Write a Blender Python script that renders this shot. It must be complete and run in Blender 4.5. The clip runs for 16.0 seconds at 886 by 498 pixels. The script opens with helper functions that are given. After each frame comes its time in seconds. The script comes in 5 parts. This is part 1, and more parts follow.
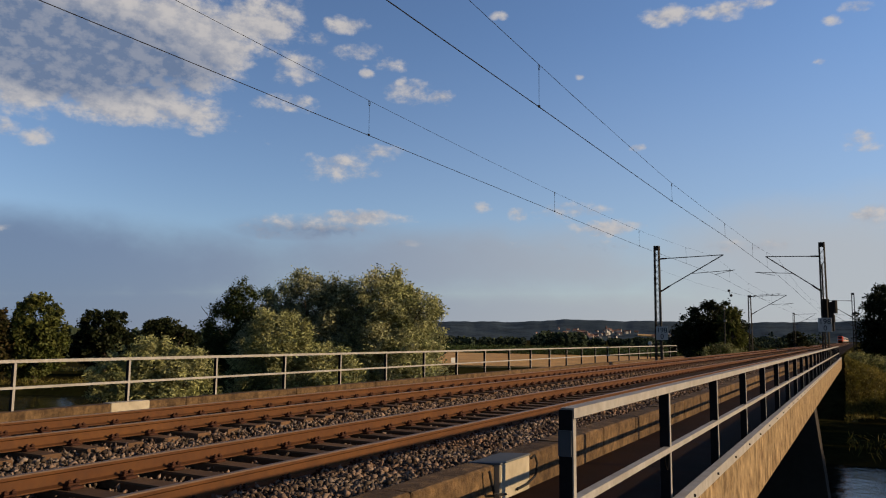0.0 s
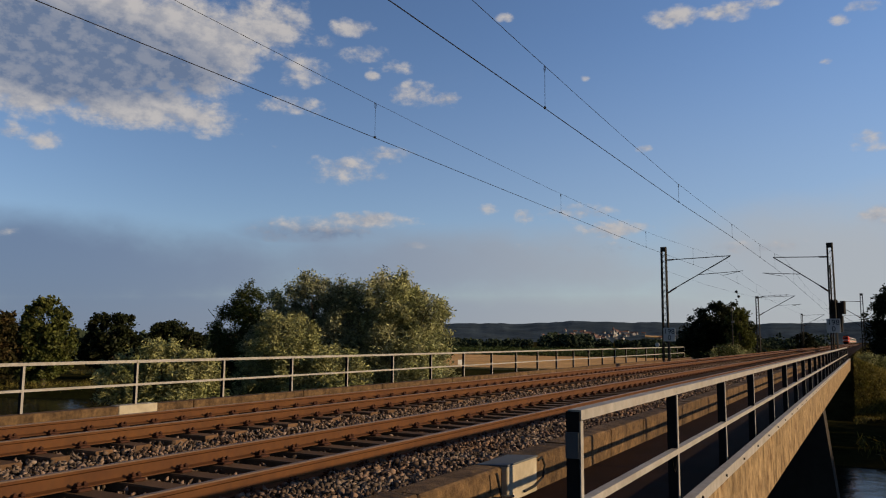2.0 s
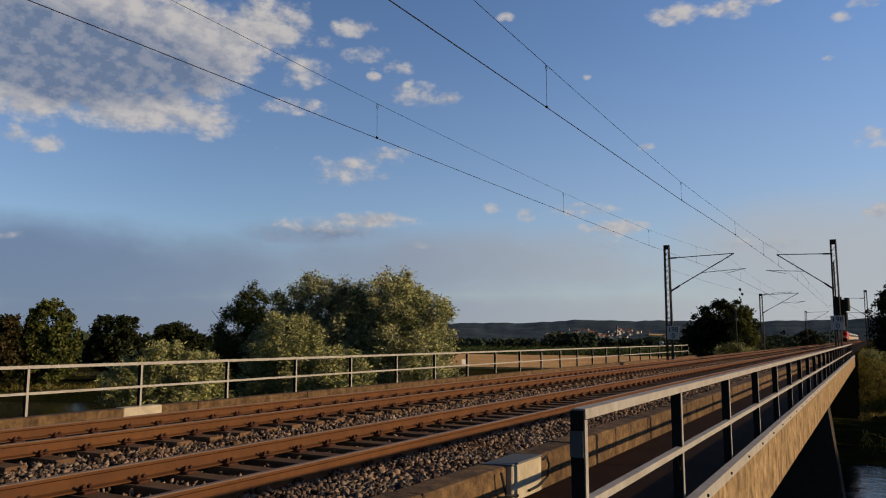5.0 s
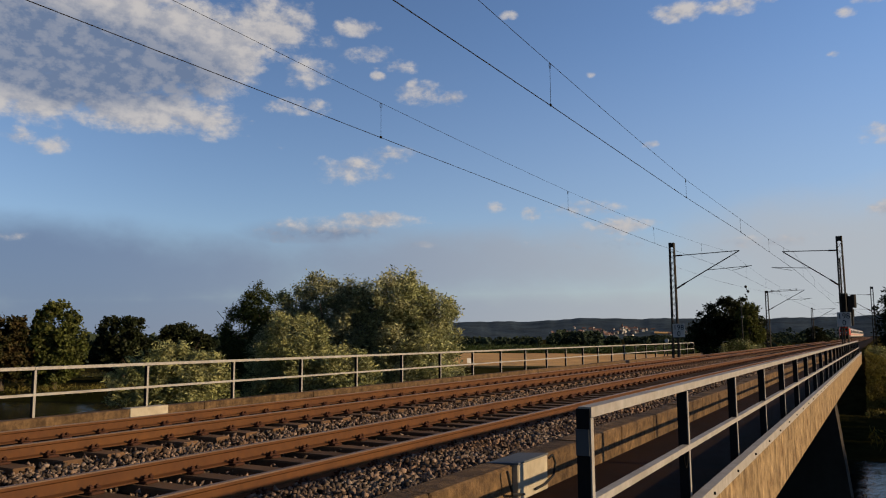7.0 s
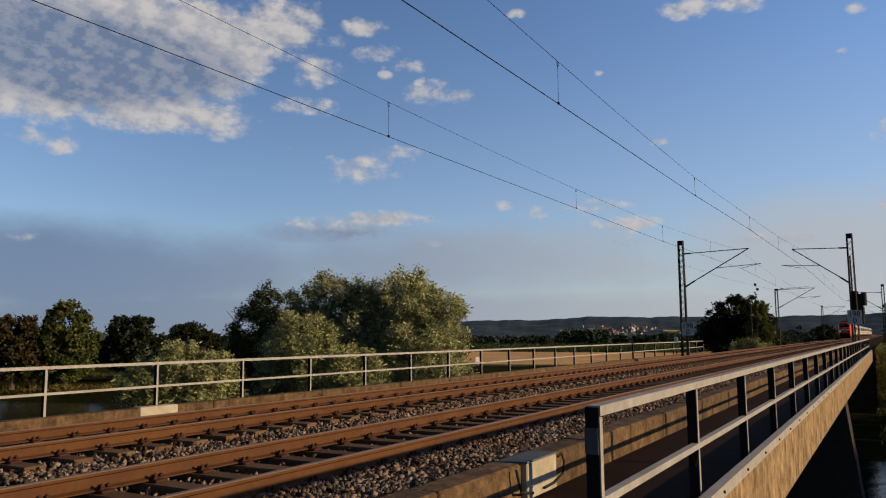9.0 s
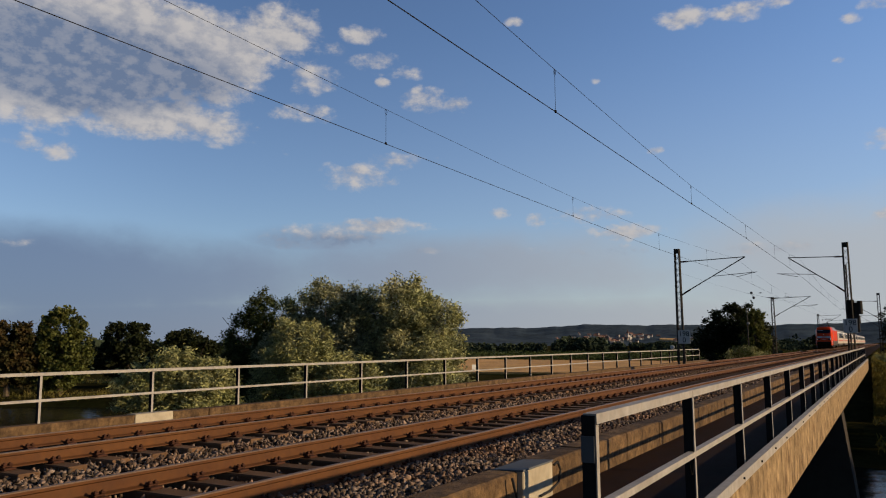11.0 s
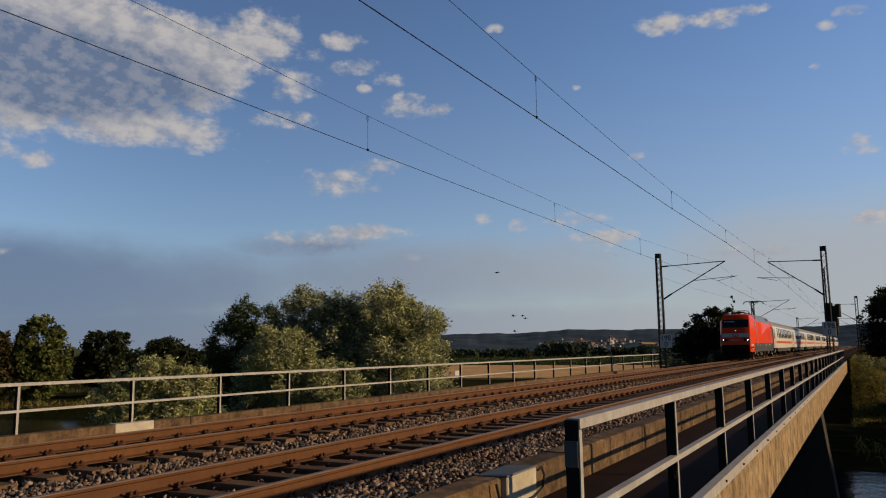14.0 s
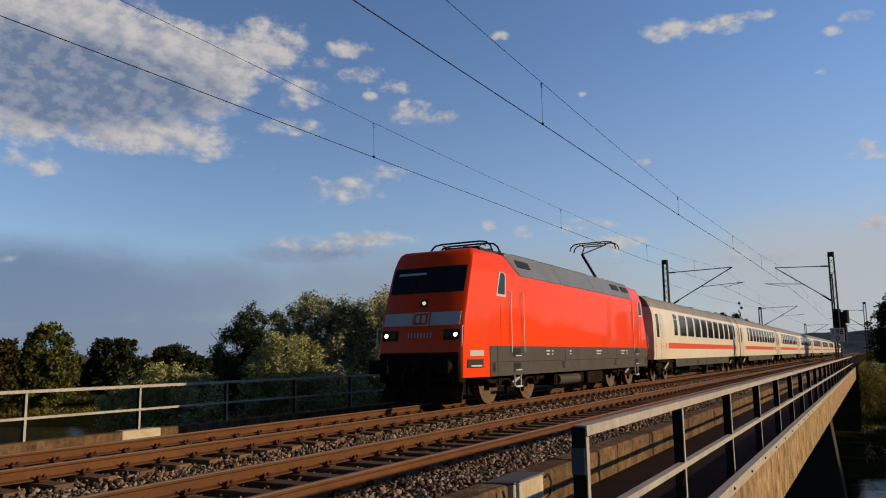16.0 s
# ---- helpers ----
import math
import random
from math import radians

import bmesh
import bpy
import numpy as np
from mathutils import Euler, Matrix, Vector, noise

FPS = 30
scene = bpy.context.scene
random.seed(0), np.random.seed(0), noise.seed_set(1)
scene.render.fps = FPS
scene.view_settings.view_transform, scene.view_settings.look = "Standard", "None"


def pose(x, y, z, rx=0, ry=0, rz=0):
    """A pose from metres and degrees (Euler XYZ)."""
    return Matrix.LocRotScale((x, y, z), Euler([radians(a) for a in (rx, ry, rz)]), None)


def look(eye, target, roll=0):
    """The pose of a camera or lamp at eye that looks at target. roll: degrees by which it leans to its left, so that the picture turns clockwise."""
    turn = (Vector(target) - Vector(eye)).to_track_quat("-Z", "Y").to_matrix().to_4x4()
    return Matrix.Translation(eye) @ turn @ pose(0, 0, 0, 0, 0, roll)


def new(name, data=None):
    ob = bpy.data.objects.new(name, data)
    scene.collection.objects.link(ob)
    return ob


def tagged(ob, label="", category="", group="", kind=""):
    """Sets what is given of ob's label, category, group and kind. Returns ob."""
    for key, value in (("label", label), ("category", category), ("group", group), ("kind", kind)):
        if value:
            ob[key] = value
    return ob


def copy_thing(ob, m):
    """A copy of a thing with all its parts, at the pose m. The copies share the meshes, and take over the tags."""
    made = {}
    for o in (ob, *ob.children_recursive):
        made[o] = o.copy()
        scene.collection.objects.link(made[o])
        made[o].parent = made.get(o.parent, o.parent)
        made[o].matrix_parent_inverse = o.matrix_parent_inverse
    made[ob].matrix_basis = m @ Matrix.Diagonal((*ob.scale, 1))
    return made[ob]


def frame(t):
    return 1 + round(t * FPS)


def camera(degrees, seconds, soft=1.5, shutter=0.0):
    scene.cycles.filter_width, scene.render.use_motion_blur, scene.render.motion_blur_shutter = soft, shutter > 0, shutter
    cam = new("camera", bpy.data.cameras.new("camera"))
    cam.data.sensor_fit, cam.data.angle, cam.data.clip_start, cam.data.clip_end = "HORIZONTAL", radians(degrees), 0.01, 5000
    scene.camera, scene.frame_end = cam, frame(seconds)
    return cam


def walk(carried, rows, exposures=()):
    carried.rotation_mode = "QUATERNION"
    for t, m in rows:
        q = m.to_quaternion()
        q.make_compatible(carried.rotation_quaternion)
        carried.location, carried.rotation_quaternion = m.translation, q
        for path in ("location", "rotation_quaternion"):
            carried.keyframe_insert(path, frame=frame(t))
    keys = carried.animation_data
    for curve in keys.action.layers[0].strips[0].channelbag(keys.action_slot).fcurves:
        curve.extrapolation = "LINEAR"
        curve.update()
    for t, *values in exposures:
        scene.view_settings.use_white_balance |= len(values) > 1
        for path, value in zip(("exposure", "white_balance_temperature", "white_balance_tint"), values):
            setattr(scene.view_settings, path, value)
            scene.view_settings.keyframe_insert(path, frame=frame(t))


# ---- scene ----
EYE = (0.0, 0.0, 1.24)
AIM = [(0, 28.432, 6.576, 0.529), (0.5, 28.589, 6.541, 0.451), (1, 28.759, 6.578, 0.384), (1.5, 28.834, 6.671, 0.426), (2, 28.914, 6.716, 0.375), (2.5, 28.968, 6.782, 0.278), (3, 29.059, 6.821, 0.187), (3.5, 29.098, 6.773, 0.045), (4, 29.096, 6.764, 0.022), (6.5, 29.321, 6.615, -0.289), (7, 29.483, 6.632, -0.359), (7.5, 29.762, 6.608, -0.377), (8, 29.917, 6.425, -0.475), (8.5, 30.031, 6.339, -0.468), (9, 30.090, 6.548, -0.479), (11.5, 29.641, 7.154, -0.305), (12, 29.275, 7.227, -0.432), (12.5, 28.949, 7.297, -0.526), (13, 28.623, 7.338, -0.715), (13.5, 28.460, 7.424, -0.805), (14, 28.524, 7.536, -0.813), (14.5, 28.489, 7.773, -0.835), (15, 28.574, 7.846, -0.855), (15.5, 28.715, 7.919, -0.814), (16, 28.982, 8.041, -0.873)]


def view(yaw, pitch, roll):
    """The camera's pose at EYE: degrees to the left of +y, up, and lean."""
    a, b = radians(yaw), radians(pitch)
    way = Vector((-math.sin(a) * math.cos(b), math.cos(a) * math.cos(b), math.sin(b)))
    return look(EYE, Vector(EYE) + way, roll)


cam = camera(60.06, 16.0, soft=1.1)
walk(cam, [(t, view(a, b, c)) for t, a, b, c in AIM], exposures=[(0, 0.45), (2, 0.34), (4, 0.36), (7, 0.46), (9, 0.48), (11.5, 0.36), (12.5, 0.28), (14.5, 0.28), (15.5, 0.27), (16, 0.46)])

# ---------------------------------------------------------------- light
SUN_AZ, SUN_EL = 75.0, 14.6   # degrees clockwise from +y, above the horizon
SUN = Vector((math.sin(radians(SUN_AZ)) * math.cos(radians(SUN_EL)), math.cos(radians(SUN_AZ)) * math.cos(radians(SUN_EL)), math.sin(radians(SUN_EL))))
lamp = new("sun", bpy.data.lights.new("sun", "SUN"))
lamp.data.energy, lamp.data.angle, lamp.data.color = 4.4, radians(0.6), (1.0, 0.73, 0.43)
lamp.matrix_world = look(SUN * 400, (0, 0, 0))

# clouds: azimuth, height and half sizes in degrees, weight
BANK = [(-55.8, 20.3, 9.2, 4.1, 1.8), (-48.3, 20.2, 5.7, 3.4, 1.6), (-58.3, 16.6, 4.5, 2.3, 1.5), (-51.2, 15.9, 7.0, 1.7, 1.3), (-46.3, 15.3, 3.1, 1.1, 1.05), (-42.7, 22.1, 3.9, 2.8, 1.1), (-39.7, 19.4, 2.2, 1.3, 1.0), (-40.4, 16.9, 3.1, 0.8, 0.95)]
PUFFS = [(-36.3, 22.6, 1.9, 0.7, 1.1), (-38.1, 21.5, 1.1, 0.7, 1.0), (-35.4, 20.8, 2.5, 0.9, 0.8), (-32.6, 20.0, 2.0, 0.6, 0.85), (-34.4, 19.3, 0.7, 0.4, 1.05), (-31.2, 18.1, 2.3, 1.1, 1.0), (-28.8, 17.7, 1.4, 0.7, 1.0),
         (-36.5, 12.5, 3.2, 1.3, 1.0), (-33.1, 13.6, 3.8, 0.8, 0.85), (-41.7, 13.9, 0.8, 0.4, 0.75), (-59.1, 13.4, 1.3, 0.7, 0.8), (-56.7, 13.0, 1.4, 0.8, 0.8), (-24.1, 23.5, 0.9, 0.4, 1.05)]
HIGH = [(-11.3, 22.8, 2.1, 0.9, 0.95), (-7.8, 22.7, 2.3, 0.8, 1.0), (-5.5, 22.8, 1.9, 0.4, 0.9), (0.7, 21.6, 1.2, 0.5, 1.0), (-0.6, 21.0, 0.9, 0.4, 1.0), (-1.6, 18.5, 0.6, 0.3, 1.0), (-18.1, 19.0, 0.5, 0.3, 0.8), (-13.9, 13.8, 0.7, 0.3, 0.95), (0.8, 13.1, 1.4, 0.9, 1.0)]
LOW = [(-38.6, 7.9, 6.5, 1.1, 0.85), (-35.2, 8.7, 5.3, 0.7, 1.0), (-58.7, 6.9, 2.0, 0.5, 0.8), (1.0, 8.1, 1.5, 0.9, 0.9), (-22.8, 9.1, 1.0, 0.7, 0.95), (-19.3, 9.3, 3.7, 0.9, 0.85), (-16.1, 8.2, 3.2, 0.8, 0.9), (-25.5, 9.7, 1.1, 0.5, 0.75), (-5.2, 6.5, 4.9, 0.6, 0.8), (-19.6, 6.7, 8.6, 0.6, 0.6), (-30.1, 7.0, 3.6, 0.4, 0.6)]
CLOUDS = BANK + PUFFS + HIGH + LOW
SHADED = [(-57.5, 19.0, 8.5, 3.0, 1.1), (-50.5, 18.4, 4.5, 1.8, 0.8), (-38.0, 7.3, 9.0, 0.8, 0.9), (-19.0, 6.2, 14.0, 0.7, 0.6)]
VEILS = [(-60.0, 4.6, 26.0, 3.4, 1.0), (-26.0, 5.2, 22.0, 3.0, 0.9), (-38.0, 7.6, 7.5, 1.2, 0.7), (2.0, 4.5, 20.0, 5.0, 1.0), (-30.0, 0.0, 75.0, 3.6, 1.25)]


def sky():
    world = bpy.data.worlds.new("sky")
    scene.world = world
    world.use_nodes = True
    nt = world.node_tree
    nt.nodes.clear()
    N, L = nt.nodes.new, nt.links.new

    def m(op, a, b=None, c=None, clamp=False):
        n = N("ShaderNodeMath")
        n.operation, n.use_clamp = op, clamp
        for i, v in enumerate((a, b, c)):
            if v is None:
                continue
            if isinstance(v, (int, float)):
                n.inputs[i].default_value = v
            else:
                L(v, n.inputs[i])
        return n.outputs[0]

    def ramp(v, lo, hi, a=0.0, b=1.0):
        n = N("ShaderNodeMapRange")
        n.interpolation_type = "SMOOTHSTEP"
        L(v, n.inputs[0])
        for i, x in enumerate((lo, hi, a, b)):
            n.inputs[i + 1].default_value = x
        return n.outputs[0]

    def mix(f, a, b):
        n = N("ShaderNodeMix")
        n.data_type = "RGBA"
        for i, v in ((0, f), (6, a), (7, b)):
            if isinstance(v, (int, float)):
                n.inputs[i].default_value = v
            elif isinstance(v, tuple):
                n.inputs[i].default_value = (*v, 1)
            else:
                L(v, n.inputs[i])
        return n.outputs[2]

    nishita = N("ShaderNodeTexSky")
    nishita.sky_type, nishita.sun_disc = "NISHITA", False
    nishita.sun_elevation, nishita.sun_rotation = radians(SUN_EL), radians(SUN_AZ)
    nishita.air_density, nishita.dust_density, nishita.ozone_density = 1.0, 0.1, 1.6
    co = N("ShaderNodeTexCoord").outputs["Generated"]
    xyz = N("ShaderNodeSeparateXYZ")
    L(co, xyz.inputs[0])
    x, y, z = xyz.outputs
    az = m("MULTIPLY", m("ARCTAN2", x, y), 57.29578)
    el = m("MULTIPLY", m("ARCSINE", z), 57.29578)
    # sky coordinates in degrees for the clouds' texture
    flat = N("ShaderNodeCombineXYZ")
    L(m("MULTIPLY", az, 0.9), flat.inputs[0]), L(m("MULTIPLY", el, 1.45), flat.inputs[1])

    def noise_at(scale, detail, rough, off=0.0, at=None, dist=0.0):
        n = N("ShaderNodeTexNoise")
        n.noise_dimensions = "4D"
        L(at or flat.outputs[0], n.inputs["Vector"])
        n.inputs["W"].default_value = off
        n.inputs["Scale"].default_value, n.inputs["Detail"].default_value = scale, detail
        n.inputs["Roughness"].default_value, n.inputs["Distortion"].default_value = rough, dist
        return n.outputs[0]

    def bank(blobs):
        total = None
        for a, e, sa, se, w in blobs:
            u = m("MULTIPLY", m("SUBTRACT", az, a), 1 / sa)
            v = m("MULTIPLY", m("SUBTRACT", el, e), 1 / se)
            d = m("ADD", m("MULTIPLY", u, u), m("MULTIPLY", v, v))
            b = m("MULTIPLY", m("SUBTRACT", 1.0, m("MULTIPLY", d, 0.55), clamp=True), w)
            total = b if total is None else m("MAXIMUM", total, b)
        return total

    big = noise_at(0.12, 3.0, 0.5, 2.0)
    cover = bank(CLOUDS)

    def texture(dx, dy):
        """Billows: broad noise and rounded cells, read a step aside to tell the clouds' lit sides."""
        shift = N("ShaderNodeVectorMath")
        shift.operation = "ADD"
        L(flat.outputs[0], shift.inputs[0])
        shift.inputs[1].default_value = (dx, dy, 0)
        at = shift.outputs[0]
        wobble = m("MULTIPLY", m("SUBTRACT", noise_at(0.9, 4.0, 0.6, 3.0, at), 0.5), 1.5)
        bent = N("ShaderNodeVectorMath")
        bent.operation = "ADD"
        offset = N("ShaderNodeCombineXYZ")
        L(wobble, offset.inputs[0]), L(wobble, offset.inputs[2])
        L(at, bent.inputs[0]), L(offset.outputs[0], bent.inputs[1])
        cells = N("ShaderNodeTexVoronoi")
        cells.feature = "SMOOTH_F1"
        L(bent.outputs[0], cells.inputs["Vector"])
        cells.inputs["Scale"].default_value, cells.inputs["Smoothness"].default_value = 0.62, 0.35
        cells.inputs["Detail"].default_value, cells.inputs["Roughness"].default_value = 1.5, 0.55
        puff = m("SUBTRACT", 0.85, cells.outputs["Distance"])
        fray = m("MULTIPLY", m("SUBTRACT", noise_at(1.5, 5.0, 0.62, 9.0, at), 0.5), 0.9)
        return m("ADD", fray, m("ADD", m("MULTIPLY", noise_at(0.21, 7.0, 0.58, 7.0, at, 0.2), 1.4), m("MULTIPLY", puff, 0.5)))

    here, there = texture(0, 0), texture(0.75, 0.4)
    dens = m("ADD", cover, m("SUBTRACT", here, 1.0))
    gate = ramp(cover, 0.0, 0.25)
    alpha = m("MULTIPLY", m("MULTIPLY", ramp(dens, 0.20, 0.92), gate), 0.92)
    thick = ramp(m("ADD", bank(SHADED), m("MULTIPLY", m("SUBTRACT", big, 0.5), 1.2)), -0.05, 0.85)
    side = ramp(m("SUBTRACT", here, there), -0.42, 0.34)
    veil = m("MULTIPLY", ramp(m("ADD", bank(VEILS), m("MULTIPLY", m("SUBTRACT", noise_at(0.10, 5.0, 0.6, 4.0), 0.5), 1.1)), 0.10, 1.0), 0.88)
    lit, grey = (0.42, 0.395, 0.38), (0.105, 0.142, 0.222)
    shade = m("ADD", m("MULTIPLY", m("SUBTRACT", 1.0, side), 0.45), m("MULTIPLY", thick, 0.72), clamp=True)
    puff = mix(shade, lit, grey)
    base = N("ShaderNodeVectorMath")
    base.operation = "MULTIPLY"
    L(nishita.outputs[0], base.inputs[0])
    base.inputs[1].default_value = (SKY * 0.84, SKY * 0.93, SKY * 1.17)
    # thin high haze, brighter round the sun's side of the sky
    bright = m("ADD", 0.91, m("MULTIPLY", m("MULTIPLY", ramp(az, -52.0, 4.0), ramp(az, 175.0, 115.0)), 0.56))
    # deeper towards the zenith and opposite the sun
    bright = m("MULTIPLY", bright, ramp(el, 24.0, 65.0, 1.0, 0.34))
    away_side = m("MAXIMUM", ramp(az, -80.0, -130.0), ramp(az, 125.0, 175.0))
    bright = m("MULTIPLY", bright, m("SUBTRACT", 1.0, m("MULTIPLY", away_side, 0.55)))
    hazy = N("ShaderNodeVectorMath")
    hazy.operation = "SCALE"
    L(base.outputs[0], hazy.inputs[0])
    L(bright, hazy.inputs["Scale"])
    stratus = mix(ramp(az, -62.0, 2.0), (0.104, 0.148, 0.242), (0.32, 0.338, 0.365))
    milky = mix(m("MULTIPLY", ramp(el, 24.0, 3.0), m("ADD", 0.10, m("MULTIPLY", ramp(az, -50.0, 0.0), 0.34))), hazy.outputs[0], (0.24, 0.27, 0.315))
    c = mix(veil, milky, stratus)
    c = mix(alpha, c, puff)
    bg = N("ShaderNodeBackground")
    L(c, bg.inputs[0])
    bg.inputs[1].default_value = 1.0
    L(bg.outputs[0], N("ShaderNodeOutputWorld").inputs[0])


SKY = 0.081
sky()

# ---------------------------------------------------------------- materials
def mat(name, color, rough=0.7, metal=0.0, scale=6.0, vary=0.25, bump=0.0, bump_scale=None, stain=None, stain_scale=0.8, stain_amount=0.5,
        island=0.0, per_object=0.0, coat=0.0, spec=0.15, stretch=None):
    """A surface: base colour with grain and broad variation, stains of a second colour, fine relief."""
    ma = bpy.data.materials.new(name)
    ma.use_nodes = True
    nt = ma.node_tree
    N, L = nt.nodes.new, nt.links.new
    p = nt.nodes["Principled BSDF"]
    p.inputs["Metallic"].default_value, p.inputs["Coat Weight"].default_value = metal, coat
    p.inputs["Coat Roughness"].default_value, p.inputs["Specular IOR Level"].default_value = 0.06, spec
    co = N("ShaderNodeTexCoord").outputs["Object"]
    if stretch:
        mp = N("ShaderNodeMapping")
        mp.inputs["Scale"].default_value = stretch
        L(co, mp.inputs[0])
        co = mp.outputs[0]

    def tex(s, d=4.0, r=0.6):
        n = N("ShaderNodeTexNoise")
        L(co, n.inputs["Vector"])
        n.inputs["Scale"].default_value, n.inputs["Detail"].default_value, n.inputs["Roughness"].default_value = s, d, r
        return n.outputs[0]

    def scaled(v, lo, hi, a, b):
        n = N("ShaderNodeMapRange")
        L(v, n.inputs[0])
        for i, x in enumerate((lo, hi, a, b)):
            n.inputs[i + 1].default_value = x
        return n.outputs[0]

    def mul(a, b):
        n = N("ShaderNodeMath")
        n.operation = "MULTIPLY"
        L(a, n.inputs[0]), L(b, n.inputs[1])
        return n.outputs[0]

    grain, broad = tex(scale), tex(scale * 0.13, 3.0)
    k = mul(scaled(grain, 0.25, 0.75, 1 - vary, 1 + vary), scaled(broad, 0.3, 0.7, 1 - vary * 0.6, 1 + vary * 0.6))
    if island:
        k = mul(k, scaled(N("ShaderNodeNewGeometry").outputs["Random Per Island"], 0, 1, 1 - island, 1 + island))
    if per_object:
        k = mul(k, scaled(N("ShaderNodeObjectInfo").outputs["Random"], 0, 1, 1 - per_object, 1 + per_object))
    base = N("ShaderNodeMix")
    base.data_type = "RGBA"
    base.inputs[6].default_value = (*color, 1)
    base.inputs[7].default_value = (*(stain or color), 1)
    base.inputs[0].default_value = 0.0
    if stain:
        L(scaled(tex(stain_scale, 6.0, 0.68), 0.5 - 0.12, 0.5 + 0.14, 0.0, stain_amount), base.inputs[0])
    tint = N("ShaderNodeVectorMath")
    tint.operation = "SCALE"
    L(base.outputs[2], tint.inputs[0]), L(k, tint.inputs["Scale"])
    L(tint.outputs[0], p.inputs["Base Color"])
    L(scaled(grain, 0.2, 0.8, max(rough - 0.1, 0.02), min(rough + 0.1, 1.0)), p.inputs["Roughness"])
    if bump:
        b = N("ShaderNodeBump")
        b.inputs["Strength"].default_value, b.inputs["Distance"].default_value = 0.8, bump
        L(tex(bump_scale or scale * 2, 5.0, 0.65), b.inputs["Height"])
        L(b.outputs[0], p.inputs["Normal"])
    return ma


def glow(name, color, strength):
    ma = bpy.data.materials.new(name)
    ma.use_nodes = True
    p = ma.node_tree.nodes["Principled BSDF"]
    p.inputs["Base Color"].default_value = (*color, 1)
    p.inputs["Emission Color"].default_value, p.inputs["Emission Strength"].default_value = (*color, 1), strength
    return ma


def leafy(name, color, back, island=0.35, rough=0.55):
    """Foliage: thin leaves that pass some light, each a little different."""
    ma = mat(name, color, rough, vary=0.2, scale=0.6, island=island, stain=back, stain_scale=0.5, stain_amount=0.8, spec=0.08)
    nt = ma.node_tree
    p = nt.nodes["Principled BSDF"]
    tr, mx = nt.nodes.new("ShaderNodeBsdfTranslucent"), nt.nodes.new("ShaderNodeMixShader")
    nt.links.new(p.inputs["Base Color"].links[0].from_socket, tr.inputs[0])
    mx.inputs[0].default_value = 0.24
    nt.links.new(p.outputs[0], mx.inputs[1]), nt.links.new(tr.outputs[0], mx.inputs[2])
    nt.links.new(mx.outputs[0], nt.nodes["Material Output"].inputs[0])
    return ma


M_GRASS = mat("grass_ground", (0.013, 0.0145, 0.0045), 0.95, scale=1.2, vary=0.4, stain=(0.04, 0.031, 0.012), stain_scale=0.045, stain_amount=0.8, bump=0.15, bump_scale=2.5, spec=0.0)
M_BLADE = leafy("grass_blade", (0.105, 0.098, 0.02), (0.20, 0.155, 0.042), 0.5)
M_WHEAT = mat("ripe_wheat", (0.50, 0.29, 0.10), 0.95, scale=0.6, vary=0.3, stain=(0.36, 0.21, 0.08), stain_scale=0.05, bump=0.12, bump_scale=3)
M_CORN = leafy("maize_leaf", (0.0315, 0.0525, 0.014), (0.063, 0.077, 0.028))
M_WATER = mat("river_water", (0.0064, 0.0088, 0.008), 0.08, scale=0.6, vary=0.3, bump=0.05, bump_scale=0.9, spec=0.12)
M_CONC = mat("weathered_concrete", (0.118, 0.074, 0.036), 0.9, scale=11, vary=0.5, stain=(0.036, 0.0216, 0.012), stain_scale=3.4, stain_amount=0.85, bump=0.025, bump_scale=24, per_object=0.12)
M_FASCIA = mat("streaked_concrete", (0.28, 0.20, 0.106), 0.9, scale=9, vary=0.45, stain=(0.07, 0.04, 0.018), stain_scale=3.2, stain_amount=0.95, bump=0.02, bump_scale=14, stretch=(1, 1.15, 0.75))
# brown walkway, base colour lowered further to deepen the shade on it
M_DECK = mat("shade_dark_walkway", (0.020, 0.009, 0.0045), 0.9, scale=5, vary=0.3, stain=(0.010, 0.006, 0.004), stain_scale=0.7, bump=0.006, bump_scale=40, spec=0.05)
# concrete under the bridge, its base colour lowered to hold the shade there
M_PIER = mat("shade_dark_concrete", (0.05, 0.043, 0.034), 0.9, scale=4, vary=0.2, stain=(0.03, 0.025, 0.02), stain_scale=0.5, bump=0.008, bump_scale=20, spec=0.05)
M_BALLAST = mat("ballast_stone", (0.132, 0.102, 0.080), 0.9, scale=12, vary=0.25, island=0.8, stain=(0.12, 0.062, 0.034), stain_scale=0.9, stain_amount=0.6, bump=0.006, bump_scale=40, spec=0.05)
# ballast again, far darker: shade in the gaps between stones, as colour
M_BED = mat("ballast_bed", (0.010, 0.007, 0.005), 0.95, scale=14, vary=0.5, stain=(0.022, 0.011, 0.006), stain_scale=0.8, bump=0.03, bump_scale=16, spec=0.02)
M_RAIL = mat("rusty_rail", (0.082, 0.034, 0.0105), 0.75, scale=11, vary=0.2, stain=(0.0529, 0.0198, 0.00876), stain_scale=2.0, stain_amount=0.6, bump=0.002, bump_scale=60)
M_HEAD = mat("worn_rail_head", (0.13, 0.085, 0.055), 0.5, metal=0.2, scale=20, vary=0.15)
M_SLEEPER = mat("brown_sleeper", (0.115, 0.066, 0.035), 0.9, scale=9, vary=0.3, stain=(0.045, 0.026, 0.014), stain_scale=2.2, stain_amount=0.7, bump=0.006, bump_scale=35, per_object=0.2)
M_CLIP = mat("rusty_fastening", (0.0448, 0.0179, 0.0096), 0.85, scale=20, vary=0.3)
